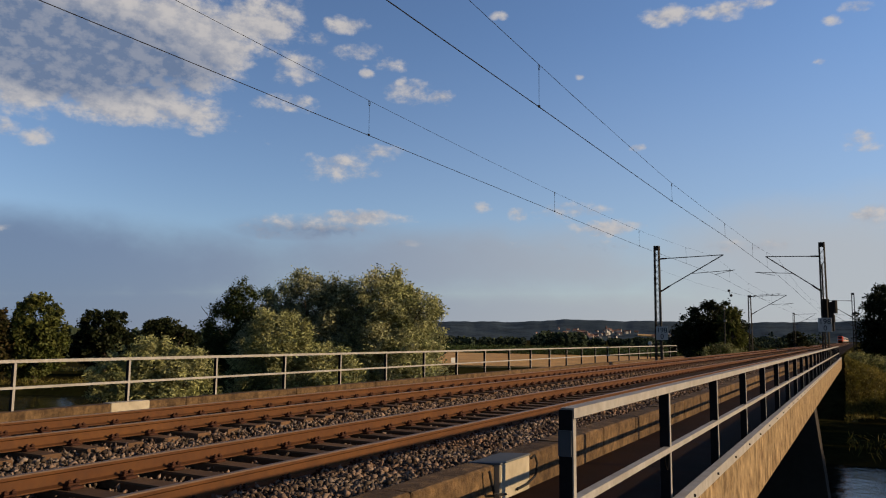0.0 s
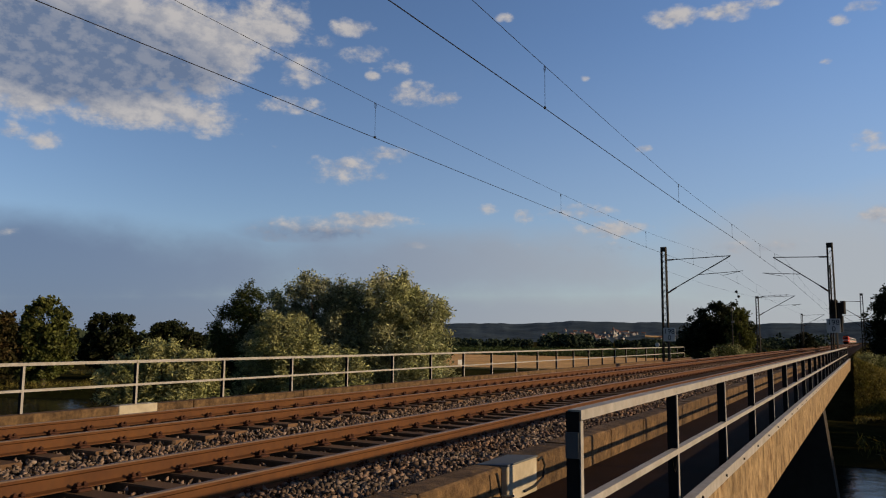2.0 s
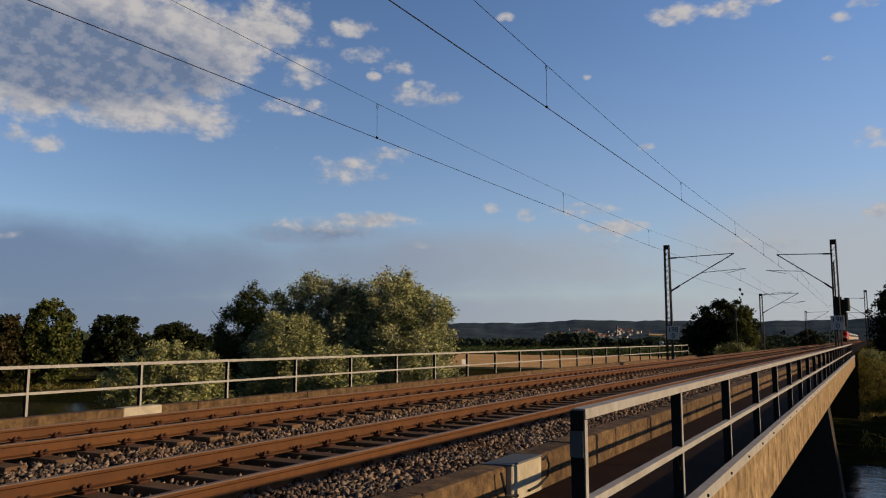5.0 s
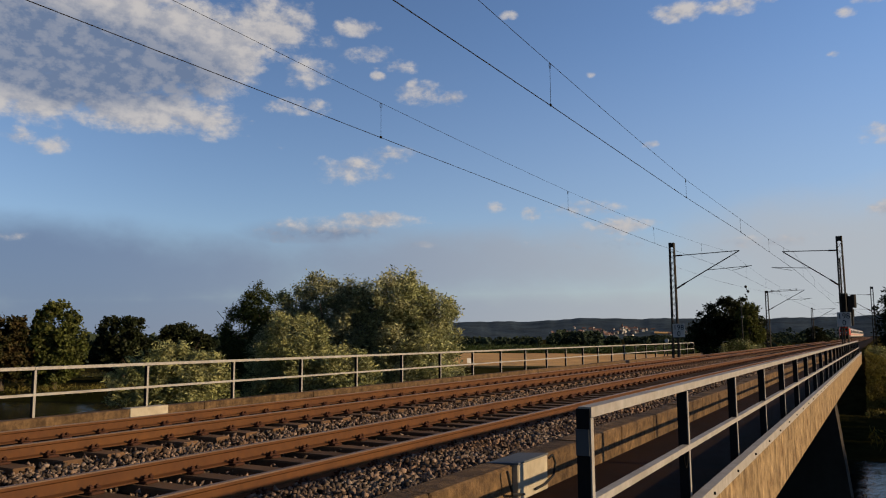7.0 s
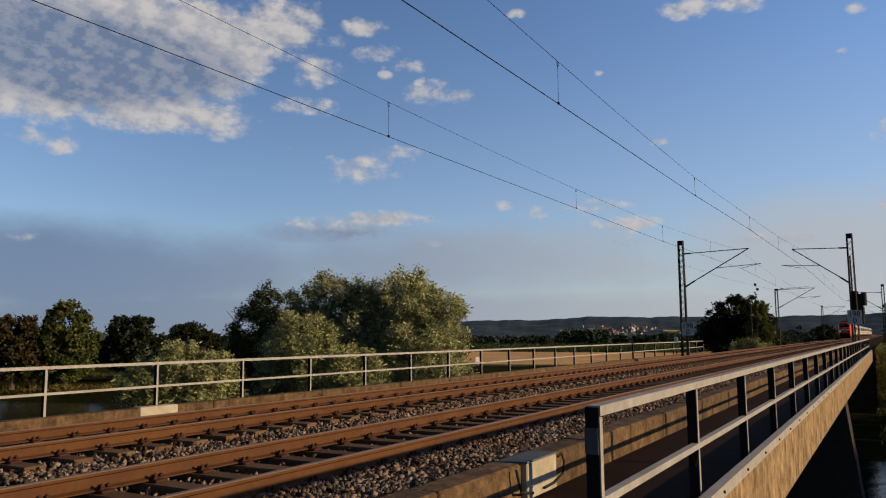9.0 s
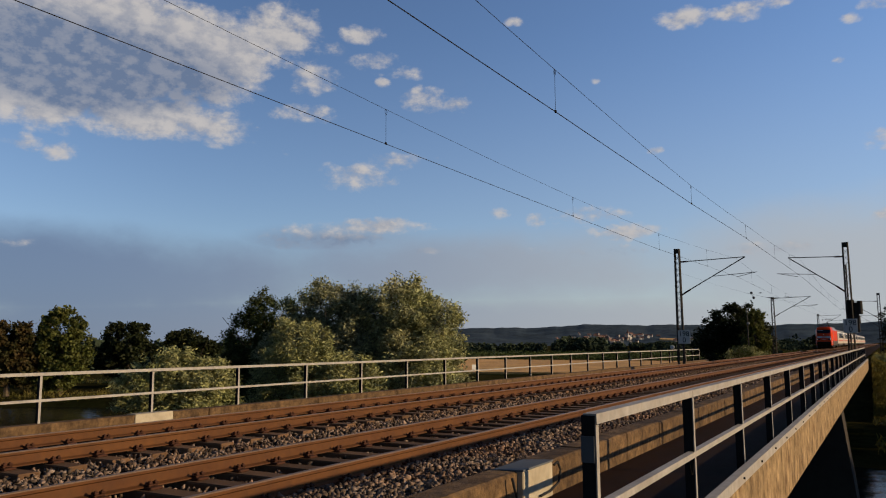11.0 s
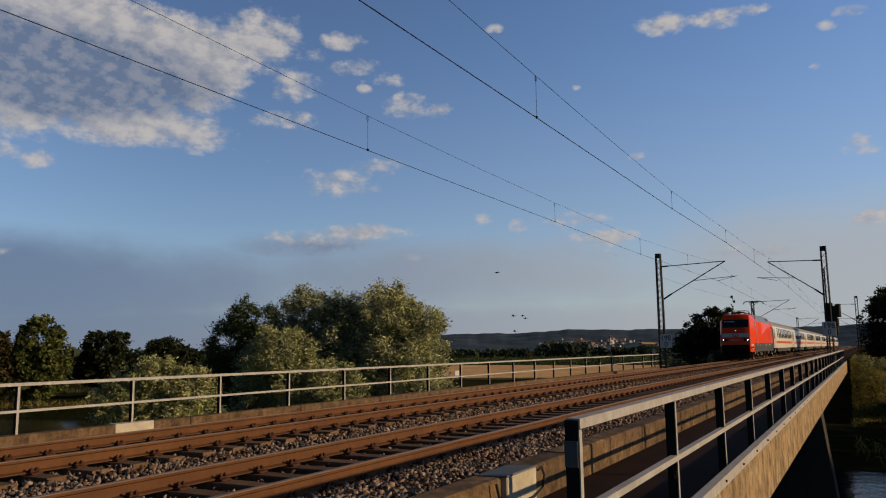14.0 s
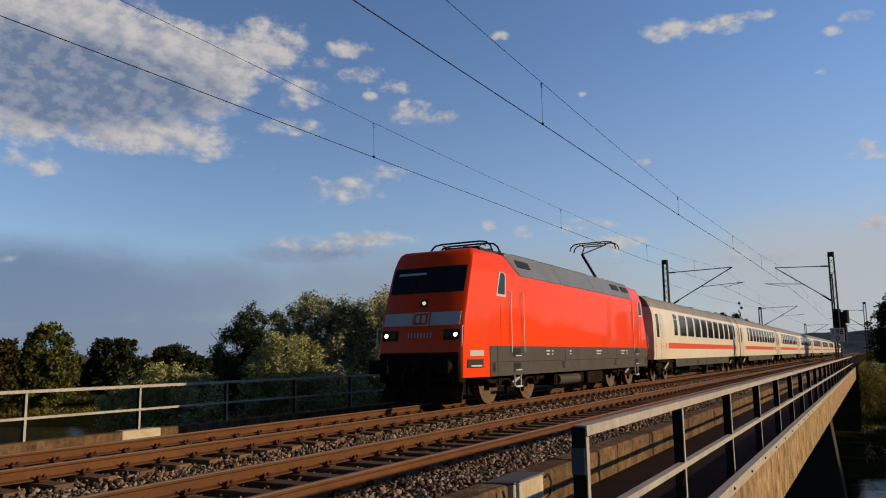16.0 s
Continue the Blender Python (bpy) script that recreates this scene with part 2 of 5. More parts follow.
M_GALV = mat("galvanised_steel", (0.285, 0.272, 0.25), 0.6, metal=0.0, scale=16, vary=0.16, stain=(0.15, 0.125, 0.10), stain_scale=3.0, stain_amount=0.5, bump=0.0008, bump_scale=60)
# steel with the shade of the unlit post faces put into its colour
M_POST = mat("shade_dark_steel", (0.010, 0.011, 0.013), 0.8, scale=14, vary=0.2, stain=(0.02, 0.015, 0.01), stain_scale=3.0, spec=0.08)
M_MAST = mat("grey_green_mast_steel", (0.024, 0.025, 0.0235), 0.7, metal=0.2, scale=8, vary=0.25, stain=(0.03, 0.018, 0.012), stain_scale=2.0)
M_WIRE = mat("oxidised_copper_wire", (0.012, 0.011, 0.010), 0.95, scale=4, vary=0.2, spec=0.0)
M_INSUL = mat("brown_insulator", (0.056, 0.028, 0.02), 0.25, scale=8, vary=0.2)
M_SIGN = mat("white_sign_face", (0.50, 0.50, 0.48), 0.5, scale=8, vary=0.08, stain=(0.36, 0.34, 0.30), stain_scale=4.0, stain_amount=0.5)
M_BLACK = mat("black_paint", (0.012, 0.012, 0.0128), 0.55, scale=10, vary=0.2)
M_BARK = mat("bark", (0.08, 0.06, 0.044), 0.95, scale=8, vary=0.4, bump=0.03, bump_scale=14)
M_WILLOW = leafy("willow_leaf", (0.22, 0.235, 0.095), (0.37, 0.355, 0.20), 0.55)
M_WILLOW2 = leafy("grey_willow_leaf", (0.13, 0.145, 0.068), (0.28, 0.275, 0.16), 0.55)
M_BUSH = leafy("willow_bush_leaf", (0.19, 0.205, 0.075), (0.32, 0.31, 0.145), 0.5)
M_DARKLEAF = leafy("dark_leaf", (0.015, 0.021, 0.0075), (0.028, 0.030, 0.012), 0.4)
M_GREENLEAF = leafy("green_leaf", (0.03, 0.044, 0.012), (0.06, 0.068, 0.023), 0.45)
# leaf green lightened towards yellow for crowns that stand in the sun
M_LITLEAF = leafy("sunlit_tinted_leaf", (0.062, 0.075, 0.017), (0.095, 0.096, 0.03), 0.5)
M_AUTUMN = leafy("brownish_leaf", (0.030, 0.034, 0.012), (0.075, 0.042, 0.017), 0.4)
# forest green shifted to blue-grey: distance haze put into the colour
M_HILL = mat("hazy_forested_hill", (0.042, 0.060, 0.078), 1.0, scale=0.05, vary=0.35, stain=(0.058, 0.077, 0.092), stain_scale=0.006, stain_amount=0.7, bump=3.0, bump_scale=0.05, spec=0.0)
M_FARWOOD = mat("far_woodland", (0.034, 0.046, 0.030), 1.0, scale=0.25, vary=0.5, island=0.3, spec=0.0)
M_HOUSE = mat("pale_render", (0.30, 0.284, 0.256), 0.9, scale=0.5, vary=0.12, per_object=0.35)
M_ROOF = mat("tiled_roof", (0.136, 0.08, 0.064), 0.9, scale=0.6, vary=0.2, per_object=0.3)
M_RED = mat("traffic_red_paint", (0.57, 0.042, 0.003), 0.5, scale=1.2, vary=0.04, coat=0.35, stain=(0.50, 0.036, 0.010), stain_scale=0.8, stain_amount=0.4, spec=0.05)
M_GREY = mat("grey_side_panel", (0.0502, 0.0488, 0.0449), 0.6, scale=5, vary=0.15, stain=(0.0343, 0.0264, 0.0198), stain_scale=1.4, stain_amount=0.6)
M_ROOFGREY = mat("grey_roof_panel", (0.125, 0.135, 0.145), 0.35, scale=3, vary=0.12, stain=(0.0666, 0.0627, 0.0588), stain_scale=0.8)
# near-black base holds the shade under the train; brown stain is dirt
M_UNDER = mat("dirty_shade_dark_gear", (0.009, 0.0066, 0.0048), 0.95, scale=7, vary=0.35, stain=(0.024, 0.0155, 0.0085), stain_scale=2.0, spec=0.02)
M_WHEEL = mat("rusty_wheel", (0.085, 0.056, 0.036), 0.7, metal=0.1, scale=6, vary=0.25)
M_GLASS = mat("dark_glass", (0.008, 0.010, 0.013), 0.12, scale=3, vary=0.1, spec=0.25)
M_WHITE = mat("cream_white_paint", (0.468, 0.437, 0.367), 0.35, scale=1.0, vary=0.06, stain=(0.367, 0.316, 0.239), stain_scale=0.7, stain_amount=0.4)
M_STRIPE = mat("red_stripe_paint", (0.409, 0.066, 0.033), 0.4, scale=2, vary=0.08)
M_COACHROOF = mat("coach_roof_grey", (0.177, 0.172, 0.161), 0.6, scale=1.5, vary=0.15, stain=(0.104, 0.0884, 0.0728), stain_scale=0.6)
M_PANEL = mat("pale_grey_stripe", (0.352, 0.358, 0.371), 0.4, scale=2, vary=0.08)
M_RUBBER = mat("black_rubber", (0.016, 0.016, 0.016), 0.8, scale=5, vary=0.2)
M_LAMP = glow("lit_headlamp", (1.0, 0.88, 0.70), 3.0)
M_DIMLAMP = glow("dim_headlamp", (1.0, 0.82, 0.66), 0.5)
M_BOX = mat("pale_cable_box", (0.36, 0.32, 0.24), 0.7, scale=6, vary=0.12, stain=(0.2, 0.165, 0.11), stain_scale=2.5, stain_amount=0.6)
M_PLATE = mat("faded_marker_plate", (0.085, 0.095, 0.105), 0.7, scale=10, vary=0.15, stain=(0.06, 0.06, 0.06), stain_scale=5.0)
M_BIRD = mat("black_feathers", (0.0096, 0.0096, 0.0112), 0.7, scale=9, vary=0.2)


# ---------------------------------------------------------------- mesh helpers
class Shape:
    """Collects plain geometry for one mesh."""

    def __init__(self):
        self.v, self.f = [], []

    def add(self, verts, faces):
        n = len(self.v)
        self.v += [tuple(p) for p in verts]
        self.f += [tuple(i + n for i in q) for q in faces]
        return self

    def box(self, x0, x1, y0, y1, z0, z1, c=0.0):
        """A box, with chamfered edges where c is given."""
        if c <= 0:
            return self.add([(x, y, z) for x in (x0, x1) for y in (y0, y1) for z in (z0, z1)],
                            [(0, 1, 3, 2), (4, 6, 7, 5), (0, 4, 5, 1), (2, 3, 7, 6), (0, 2, 6, 4), (1, 5, 7, 3)])
        lo, hi = (x0, y0, z0), (x1, y1, z1)
        verts, index = [], {}
        for s in ((a, b, d) for a in (0, 1) for b in (0, 1) for d in (0, 1)):
            for k in range(3):
                p = [(hi[i] if s[i] else lo[i]) + (0 if i == k else (-c if s[i] else c)) for i in range(3)]
                index[s, k] = len(verts)
                verts.append(p)
        faces = []
        for k in range(3):
            a, b = [i for i in range(3) if i != k]
            for e in (0, 1):
                q = []
                for u, w in ((0, 0), (1, 0), (1, 1), (0, 1)):
                    s = [0, 0, 0]
                    s[k], s[a], s[b] = e, u, w
                    q.append(index[tuple(s), k])
                faces.append(tuple(q) if (e == 1) == (k != 1) else tuple(q[::-1]))
            for u in (0, 1):
                for w in (0, 1):
                    s, t = [0, 0, 0], [0, 0, 0]
                    s[a], s[b], t[a], t[b] = u, w, u, w
                    s[k], t[k] = 0, 1
                    s, t = tuple(s), tuple(t)
                    faces.append((index[s, a], index[t, a], index[t, b], index[s, b]))
        for s in ((a, b, d) for a in (0, 1) for b in (0, 1) for d in (0, 1)):
            faces.append((index[s, 0], index[s, 1], index[s, 2]))
        return self.add(verts, faces)

    def bar(self, p, q, r, n=6, r2=None):
        """A round bar from p to q, tapering to r2."""
        p, q = Vector(p), Vector(q)
        turn = (q - p).to_track_quat("Z", "Y").to_matrix()
        verts = []
        for c, k in ((p, r), (q, r if r2 is None else r2)):
            verts += [c + turn @ Vector((k * math.cos(2 * math.pi * i / n), k * math.sin(2 * math.pi * i / n), 0)) for i in range(n)]
        faces = [(i, (i + 1) % n, n + (i + 1) % n, n + i) for i in range(n)]
        return self.add(verts, faces + [tuple(range(n))[::-1], tuple(range(n, 2 * n))])

    def beam(self, p, q, w, d):
        """A flat bar from p to q, w across and d deep."""
        p, q = Vector(p), Vector(q)
        turn = (q - p).to_track_quat("Z", "Y").to_matrix()
        verts = [c + turn @ Vector((a * w / 2, b * d / 2, 0)) for c in (p, q) for a, b in ((-1, -1), (1, -1), (1, 1), (-1, 1))]
        return self.add(verts, [(0, 1, 5, 4), (1, 2, 6, 5), (2, 3, 7, 6), (3, 0, 4, 7), (3, 2, 1, 0), (4, 5, 6, 7)])

    def tube(self, pts, r, n=5):
        for a, b in zip(pts, pts[1:]):
            self.bar(a, b, r, n)
        return self

    def prism(self, outline, axis, a, b):
        """An outline of two coordinates drawn along an axis from a to b."""
        def at(p, c):
            q = list(p)
            q.insert("xyz".index(axis), c)
            return q
        n = len(outline)
        return self.add([at(p, a) for p in outline] + [at(p, b) for p in outline],
                        [(i, (i + 1) % n, n + (i + 1) % n, n + i) for i in range(n)] + [tuple(range(n))[::-1], tuple(range(n, 2 * n))])

    def loft(self, rings, cap=True):
        n = len(rings[0])
        faces = []
        for k in range(len(rings) - 1):
            faces += [(k * n + i, k * n + (i + 1) % n, (k + 1) * n + (i + 1) % n, (k + 1) * n + i) for i in range(n)]
        if cap:
            faces += [tuple(range(n))[::-1], tuple(range((len(rings) - 1) * n, len(rings) * n))]
        return self.add([p for r in rings for p in r], faces)

    def mesh(self, name, material, smooth=False):
        me = bpy.data.meshes.new(name)
        me.from_pydata(self.v, [], self.f)
        me.materials.append(material)
        bm = bmesh.new()
        bm.from_mesh(me)
        bmesh.ops.recalc_face_normals(bm, faces=bm.faces)
        bm.to_mesh(me)
        bm.free()
        if smooth:
            me.polygons.foreach_set("use_smooth", [True] * len(me.polygons))
            me.set_sharp_from_angle(angle=radians(38))
        return me


def part(name, shape, material, parent=None, label="", smooth=False, at=None):
    """One mesh object, under a thing or a part where given."""
    me = shape if isinstance(shape, bpy.types.Mesh) else shape.mesh(name, material, smooth)
    ob = new(name, me)
    ob.parent = parent
    if at is not None:
        ob.matrix_basis = at
    if label:
        ob["label"] = label
    return ob


def thing(name, at, label, category, group="", kind=""):
    ob = new(name)
    ob.matrix_basis = at if isinstance(at, Matrix) else pose(*at)
    return tagged(ob, label, category, group, kind)

# ---------------------------------------------------------------- land
PLAIN, WATER = -5.2, -6.0
START, END = 3.2, 82.5          # the bridge's ends along y
NEAR, FAR = -5.85, -9.85        # the two tracks' centre lines
RIVER = [(140, 20), (60, 34), (20, 42), (0, 43), (-20, 46), (-45, 54), (-78, 53), (-120, 36), (-220, 10), (-600, -60)]


def smooth(a, b, v):
    k = np.clip((v - a) / (b - a), 0, 1)
    return k * k * (3 - 2 * k)


def away(x, y, line):
    """The distance of points from a chain of lines."""
    best = np.full(x.shape, 1e9)
    for (ax, ay), (bx, by) in zip(line, line[1:]):
        k = np.clip(((x - ax) * (bx - ax) + (y - ay) * (by - ay)) / ((bx - ax) ** 2 + (by - ay) ** 2), 0, 1)
        best = np.minimum(best, np.hypot(x - ax - k * (bx - ax), y - ay - k * (by - ay)))
    return best


def river_edge(x, y):
    """The distance from the river's edge, below zero in the water: the stream, its wide bend, and a backwater."""
    stream = np.minimum(away(x, y, RIVER) - 8.0, away(x, y, [(-56, 46), (-72, 44), (-100, 38)]) - 15.0)
    return np.minimum(stream, away(x, y, [(-112, 106), (-150, 104), (-190, 86)]) - 11.0)


def land_height(x, y):
    z = PLAIN + 0.25 * np.sin(x * 0.11 + 1) * np.sin(y * 0.083) + 0.12 * np.sin(x * 0.37) * np.sin(y * 0.41 + 2)
    z = np.where(np.hypot(x, y) > 300, PLAIN, z)
    river = river_edge(x, y)
    z = z - 2.0 * (1 - smooth(-3.0, 3.0, river))
    # the railway's bank beyond the bridge, and the one on which the camera stands
    ends = np.maximum(smooth(END - 0.5, END + 1.0, y), 1 - smooth(START - 0.4, START + 0.3, y))
    side = np.hypot(np.maximum(np.maximum(x + 1.2, -17.0 - x), 0), np.maximum(END - y, 0))
    bank = -0.62 - side * 0.5
    side_near = np.maximum(np.maximum(x - 4.0, -17.0 - x), 0)
    bank = np.where(y < 40, -0.42 - side_near * 0.6, bank)
    far_bank = np.where(y > 50, np.maximum(z, np.where((x > -17.5) & (x < -1.4) & (y < END), np.minimum(bank, -1.5), bank)), z)
    return np.where(y > 50, far_bank, np.where(ends > 0, np.maximum(z, bank * ends + (PLAIN - 2) * (1 - ends)), z))


def ground():
    def steps(lo, hi, near_lo, near_hi, d):
        mid = list(np.arange(near_lo, near_hi + d / 2, d))
        left, right, k, p = [], [], d, near_lo
        while p > lo:
            k *= 1.16
            p -= k
            left.append(p)
        k, p = d, near_hi
        while p < hi:
            k *= 1.16
            p += k
            right.append(p)
        return np.array(left[::-1] + mid + right)
    xs, ys = steps(-4200, 4200, -130, 30, 1.25), steps(-1500, 4700, -6, 125, 1.0)
    x, y = np.meshgrid(xs, ys)
    z = land_height(x, y)
    n, m = x.shape
    i = np.arange(n * m).reshape(n, m)
    quads = np.stack([i[:-1, :-1], i[:-1, 1:], i[1:, 1:], i[1:, :-1]], -1).reshape(-1, 4)
    me = bpy.data.meshes.new("ground")
    me.from_pydata(np.stack([x, y, z], -1).reshape(-1, 3).tolist(), [], quads.tolist())
    me.materials.append(M_GRASS)
    me.polygons.foreach_set("use_smooth", [True] * len(me.polygons))
    tagged(new("ground", me), "grassy river plain with dry patches and banks", "ground", kind="structure")
    w = Shape().add([(-700, -80, WATER), (160, -80, WATER), (160, 140, WATER), (-700, 140, WATER)], [(0, 1, 2, 3)])
    tagged(part("water", w, M_WATER), "dark calm river water between grassy banks", "water", kind="structure")


ground()


def fields():
    # stubble field, with a short rise of the crop above the plain
    rng = np.random.default_rng(5)
    s = Shape()
    s.prism([(-86, 152), (-150, 282), (-52, 272), (-38, 200), (-47, 158)], "z", PLAIN - 0.1, PLAIN + 0.35)
    tagged(part("wheat_field", s, M_WHEAT), "ripe tan wheat field behind the railing", "field", kind="stuff")
    n = 26000
    x, y = rng.uniform(-420, -20, n), 288 + rng.uniform(0, 1, n) ** 3 * 150
    y = y + (x + 100) * -0.06
    z = PLAIN + rng.uniform(0.0, 2.7, n)
    blades("maize_field", np.stack([x, y, z], 1), 1.1, 0.42, M_CORN, rng, "tall dark green maize field beyond the wheat", "field")


def blades(name, at, length, width, material, rng, label, category, droop=0.0, kind="stuff", parent=None):
    """Many small leaves, each a folded diamond, as one mesh."""
    n = len(at)
    d = rng.normal(size=(n, 3))
    d[:, 2] = d[:, 2] * 0.7 - droop
    d /= np.linalg.norm(d, axis=1)[:, None]
    s = np.cross(d, rng.normal(size=(n, 3)))
    s /= np.linalg.norm(s, axis=1)[:, None]
    ln = (length * rng.uniform(0.6, 1.25, n))[:, None]
    wd = (width * rng.uniform(0.7, 1.2, n))[:, None]
    a, b = at - d * ln / 2, at + d * ln / 2
    c = at + np.cross(d, s) * wd * 0.25
    v = np.stack([a, c + s * wd / 2, b, c - s * wd / 2], 1).reshape(-1, 3)
    me = bpy.data.meshes.new(name)
    me.vertices.add(4 * n), me.loops.add(4 * n), me.polygons.add(n)
    me.vertices.foreach_set("co", v.ravel())
    me.loops.foreach_set("vertex_index", np.arange(4 * n))
    me.polygons.foreach_set("loop_start", np.arange(n) * 4)
    me.update(calc_edges=True)
    me.materials.append(material)
    ob = new(name, me)
    ob.parent = parent
    return tagged(ob, label, category, kind=kind) if parent is None else ob


fields()


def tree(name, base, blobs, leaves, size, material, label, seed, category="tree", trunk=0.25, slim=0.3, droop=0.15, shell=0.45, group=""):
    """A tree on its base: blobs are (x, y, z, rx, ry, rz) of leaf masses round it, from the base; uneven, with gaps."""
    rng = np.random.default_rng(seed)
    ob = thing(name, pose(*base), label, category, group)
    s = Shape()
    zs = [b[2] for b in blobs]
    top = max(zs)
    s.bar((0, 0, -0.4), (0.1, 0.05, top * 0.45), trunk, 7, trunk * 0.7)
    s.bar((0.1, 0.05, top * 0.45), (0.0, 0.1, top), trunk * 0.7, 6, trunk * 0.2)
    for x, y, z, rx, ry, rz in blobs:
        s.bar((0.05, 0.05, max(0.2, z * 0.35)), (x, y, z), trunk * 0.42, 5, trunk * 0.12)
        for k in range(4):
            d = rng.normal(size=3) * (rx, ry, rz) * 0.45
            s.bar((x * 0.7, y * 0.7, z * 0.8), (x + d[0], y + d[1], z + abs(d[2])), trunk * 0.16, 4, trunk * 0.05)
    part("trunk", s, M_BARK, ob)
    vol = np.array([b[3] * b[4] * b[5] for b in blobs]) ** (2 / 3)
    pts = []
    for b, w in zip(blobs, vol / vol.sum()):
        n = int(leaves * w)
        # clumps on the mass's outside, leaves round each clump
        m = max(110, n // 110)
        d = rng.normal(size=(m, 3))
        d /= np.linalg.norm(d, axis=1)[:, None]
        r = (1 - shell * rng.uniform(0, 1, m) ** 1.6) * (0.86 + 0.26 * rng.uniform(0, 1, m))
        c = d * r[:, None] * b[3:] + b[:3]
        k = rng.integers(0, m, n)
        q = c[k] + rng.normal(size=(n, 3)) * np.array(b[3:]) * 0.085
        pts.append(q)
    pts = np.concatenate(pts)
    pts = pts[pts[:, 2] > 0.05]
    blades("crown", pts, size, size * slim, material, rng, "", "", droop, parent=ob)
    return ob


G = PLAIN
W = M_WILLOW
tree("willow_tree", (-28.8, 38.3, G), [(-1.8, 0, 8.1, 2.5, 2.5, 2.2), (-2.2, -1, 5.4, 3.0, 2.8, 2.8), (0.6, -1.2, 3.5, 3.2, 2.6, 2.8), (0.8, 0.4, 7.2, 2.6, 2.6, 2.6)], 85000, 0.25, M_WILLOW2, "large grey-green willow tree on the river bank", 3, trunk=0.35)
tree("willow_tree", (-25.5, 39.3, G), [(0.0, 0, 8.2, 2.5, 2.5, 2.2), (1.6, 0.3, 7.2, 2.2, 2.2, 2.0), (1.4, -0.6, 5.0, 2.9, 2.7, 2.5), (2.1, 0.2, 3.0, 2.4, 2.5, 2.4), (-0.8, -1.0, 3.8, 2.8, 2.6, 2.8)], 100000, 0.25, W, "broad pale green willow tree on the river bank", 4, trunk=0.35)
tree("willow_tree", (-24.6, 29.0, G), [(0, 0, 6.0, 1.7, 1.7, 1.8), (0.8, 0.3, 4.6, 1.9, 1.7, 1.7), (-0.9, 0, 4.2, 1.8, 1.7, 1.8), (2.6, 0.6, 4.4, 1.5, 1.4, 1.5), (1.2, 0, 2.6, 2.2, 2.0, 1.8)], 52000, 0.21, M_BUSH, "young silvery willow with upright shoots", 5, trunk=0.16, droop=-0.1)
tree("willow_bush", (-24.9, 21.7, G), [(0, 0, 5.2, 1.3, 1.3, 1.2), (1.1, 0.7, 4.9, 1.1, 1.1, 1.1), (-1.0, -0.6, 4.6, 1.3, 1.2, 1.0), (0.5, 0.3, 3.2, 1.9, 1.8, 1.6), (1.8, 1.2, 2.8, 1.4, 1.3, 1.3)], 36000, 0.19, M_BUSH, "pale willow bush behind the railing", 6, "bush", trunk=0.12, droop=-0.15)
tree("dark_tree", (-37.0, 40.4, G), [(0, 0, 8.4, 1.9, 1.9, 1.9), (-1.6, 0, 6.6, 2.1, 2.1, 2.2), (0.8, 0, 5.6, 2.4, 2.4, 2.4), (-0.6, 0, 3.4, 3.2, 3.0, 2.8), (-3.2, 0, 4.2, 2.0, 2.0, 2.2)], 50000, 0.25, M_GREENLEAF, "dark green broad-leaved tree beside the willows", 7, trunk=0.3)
tree("round_tree", (-99.7, 66.9, G), [(0, 0, 8.4, 3.0, 3.0, 3.2), (0.6, 0.4, 5.6, 3.6, 3.6, 3.2), (-0.6, 0, 3.2, 3.4, 3.4, 2.8)], 16000, 0.55, M_LITLEAF, "tall oval tree, crown coloured a sunlit yellow-green", 8, trunk=0.4, slim=0.6)
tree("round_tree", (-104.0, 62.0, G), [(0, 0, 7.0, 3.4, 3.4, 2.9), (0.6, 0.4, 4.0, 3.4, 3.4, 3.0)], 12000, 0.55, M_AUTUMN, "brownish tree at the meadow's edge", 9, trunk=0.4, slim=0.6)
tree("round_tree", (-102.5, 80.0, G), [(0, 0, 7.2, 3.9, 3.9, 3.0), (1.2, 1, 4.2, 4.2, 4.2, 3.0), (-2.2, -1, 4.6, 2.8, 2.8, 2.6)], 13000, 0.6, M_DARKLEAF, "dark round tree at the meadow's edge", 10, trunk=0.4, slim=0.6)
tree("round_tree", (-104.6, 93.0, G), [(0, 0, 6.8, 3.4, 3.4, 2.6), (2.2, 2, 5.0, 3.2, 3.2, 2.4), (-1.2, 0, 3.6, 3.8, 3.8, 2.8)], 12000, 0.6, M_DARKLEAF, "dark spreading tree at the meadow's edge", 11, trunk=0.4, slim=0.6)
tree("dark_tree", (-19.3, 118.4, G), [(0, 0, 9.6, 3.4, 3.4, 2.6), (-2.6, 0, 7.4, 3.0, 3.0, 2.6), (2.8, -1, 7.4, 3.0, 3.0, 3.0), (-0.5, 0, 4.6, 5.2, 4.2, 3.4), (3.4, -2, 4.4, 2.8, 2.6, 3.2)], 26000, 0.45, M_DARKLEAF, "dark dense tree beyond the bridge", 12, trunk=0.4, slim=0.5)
# lit right half of the dark tree, made as its own lighter-coloured tree
tree("broad_tree", (-15.5, 112.5, -2.6), [(0, 0, 6.6, 1.6, 1.6, 1.7), (0.2, 0, 4.2, 1.9, 1.7, 1.9), (-0.2, 0, 2.2, 1.9, 1.7, 1.6)], 9000, 0.34, M_LITLEAF, "tree coloured sunlit yellow-green, for the dark tree's lit right side", 17, trunk=0.2, slim=0.5)
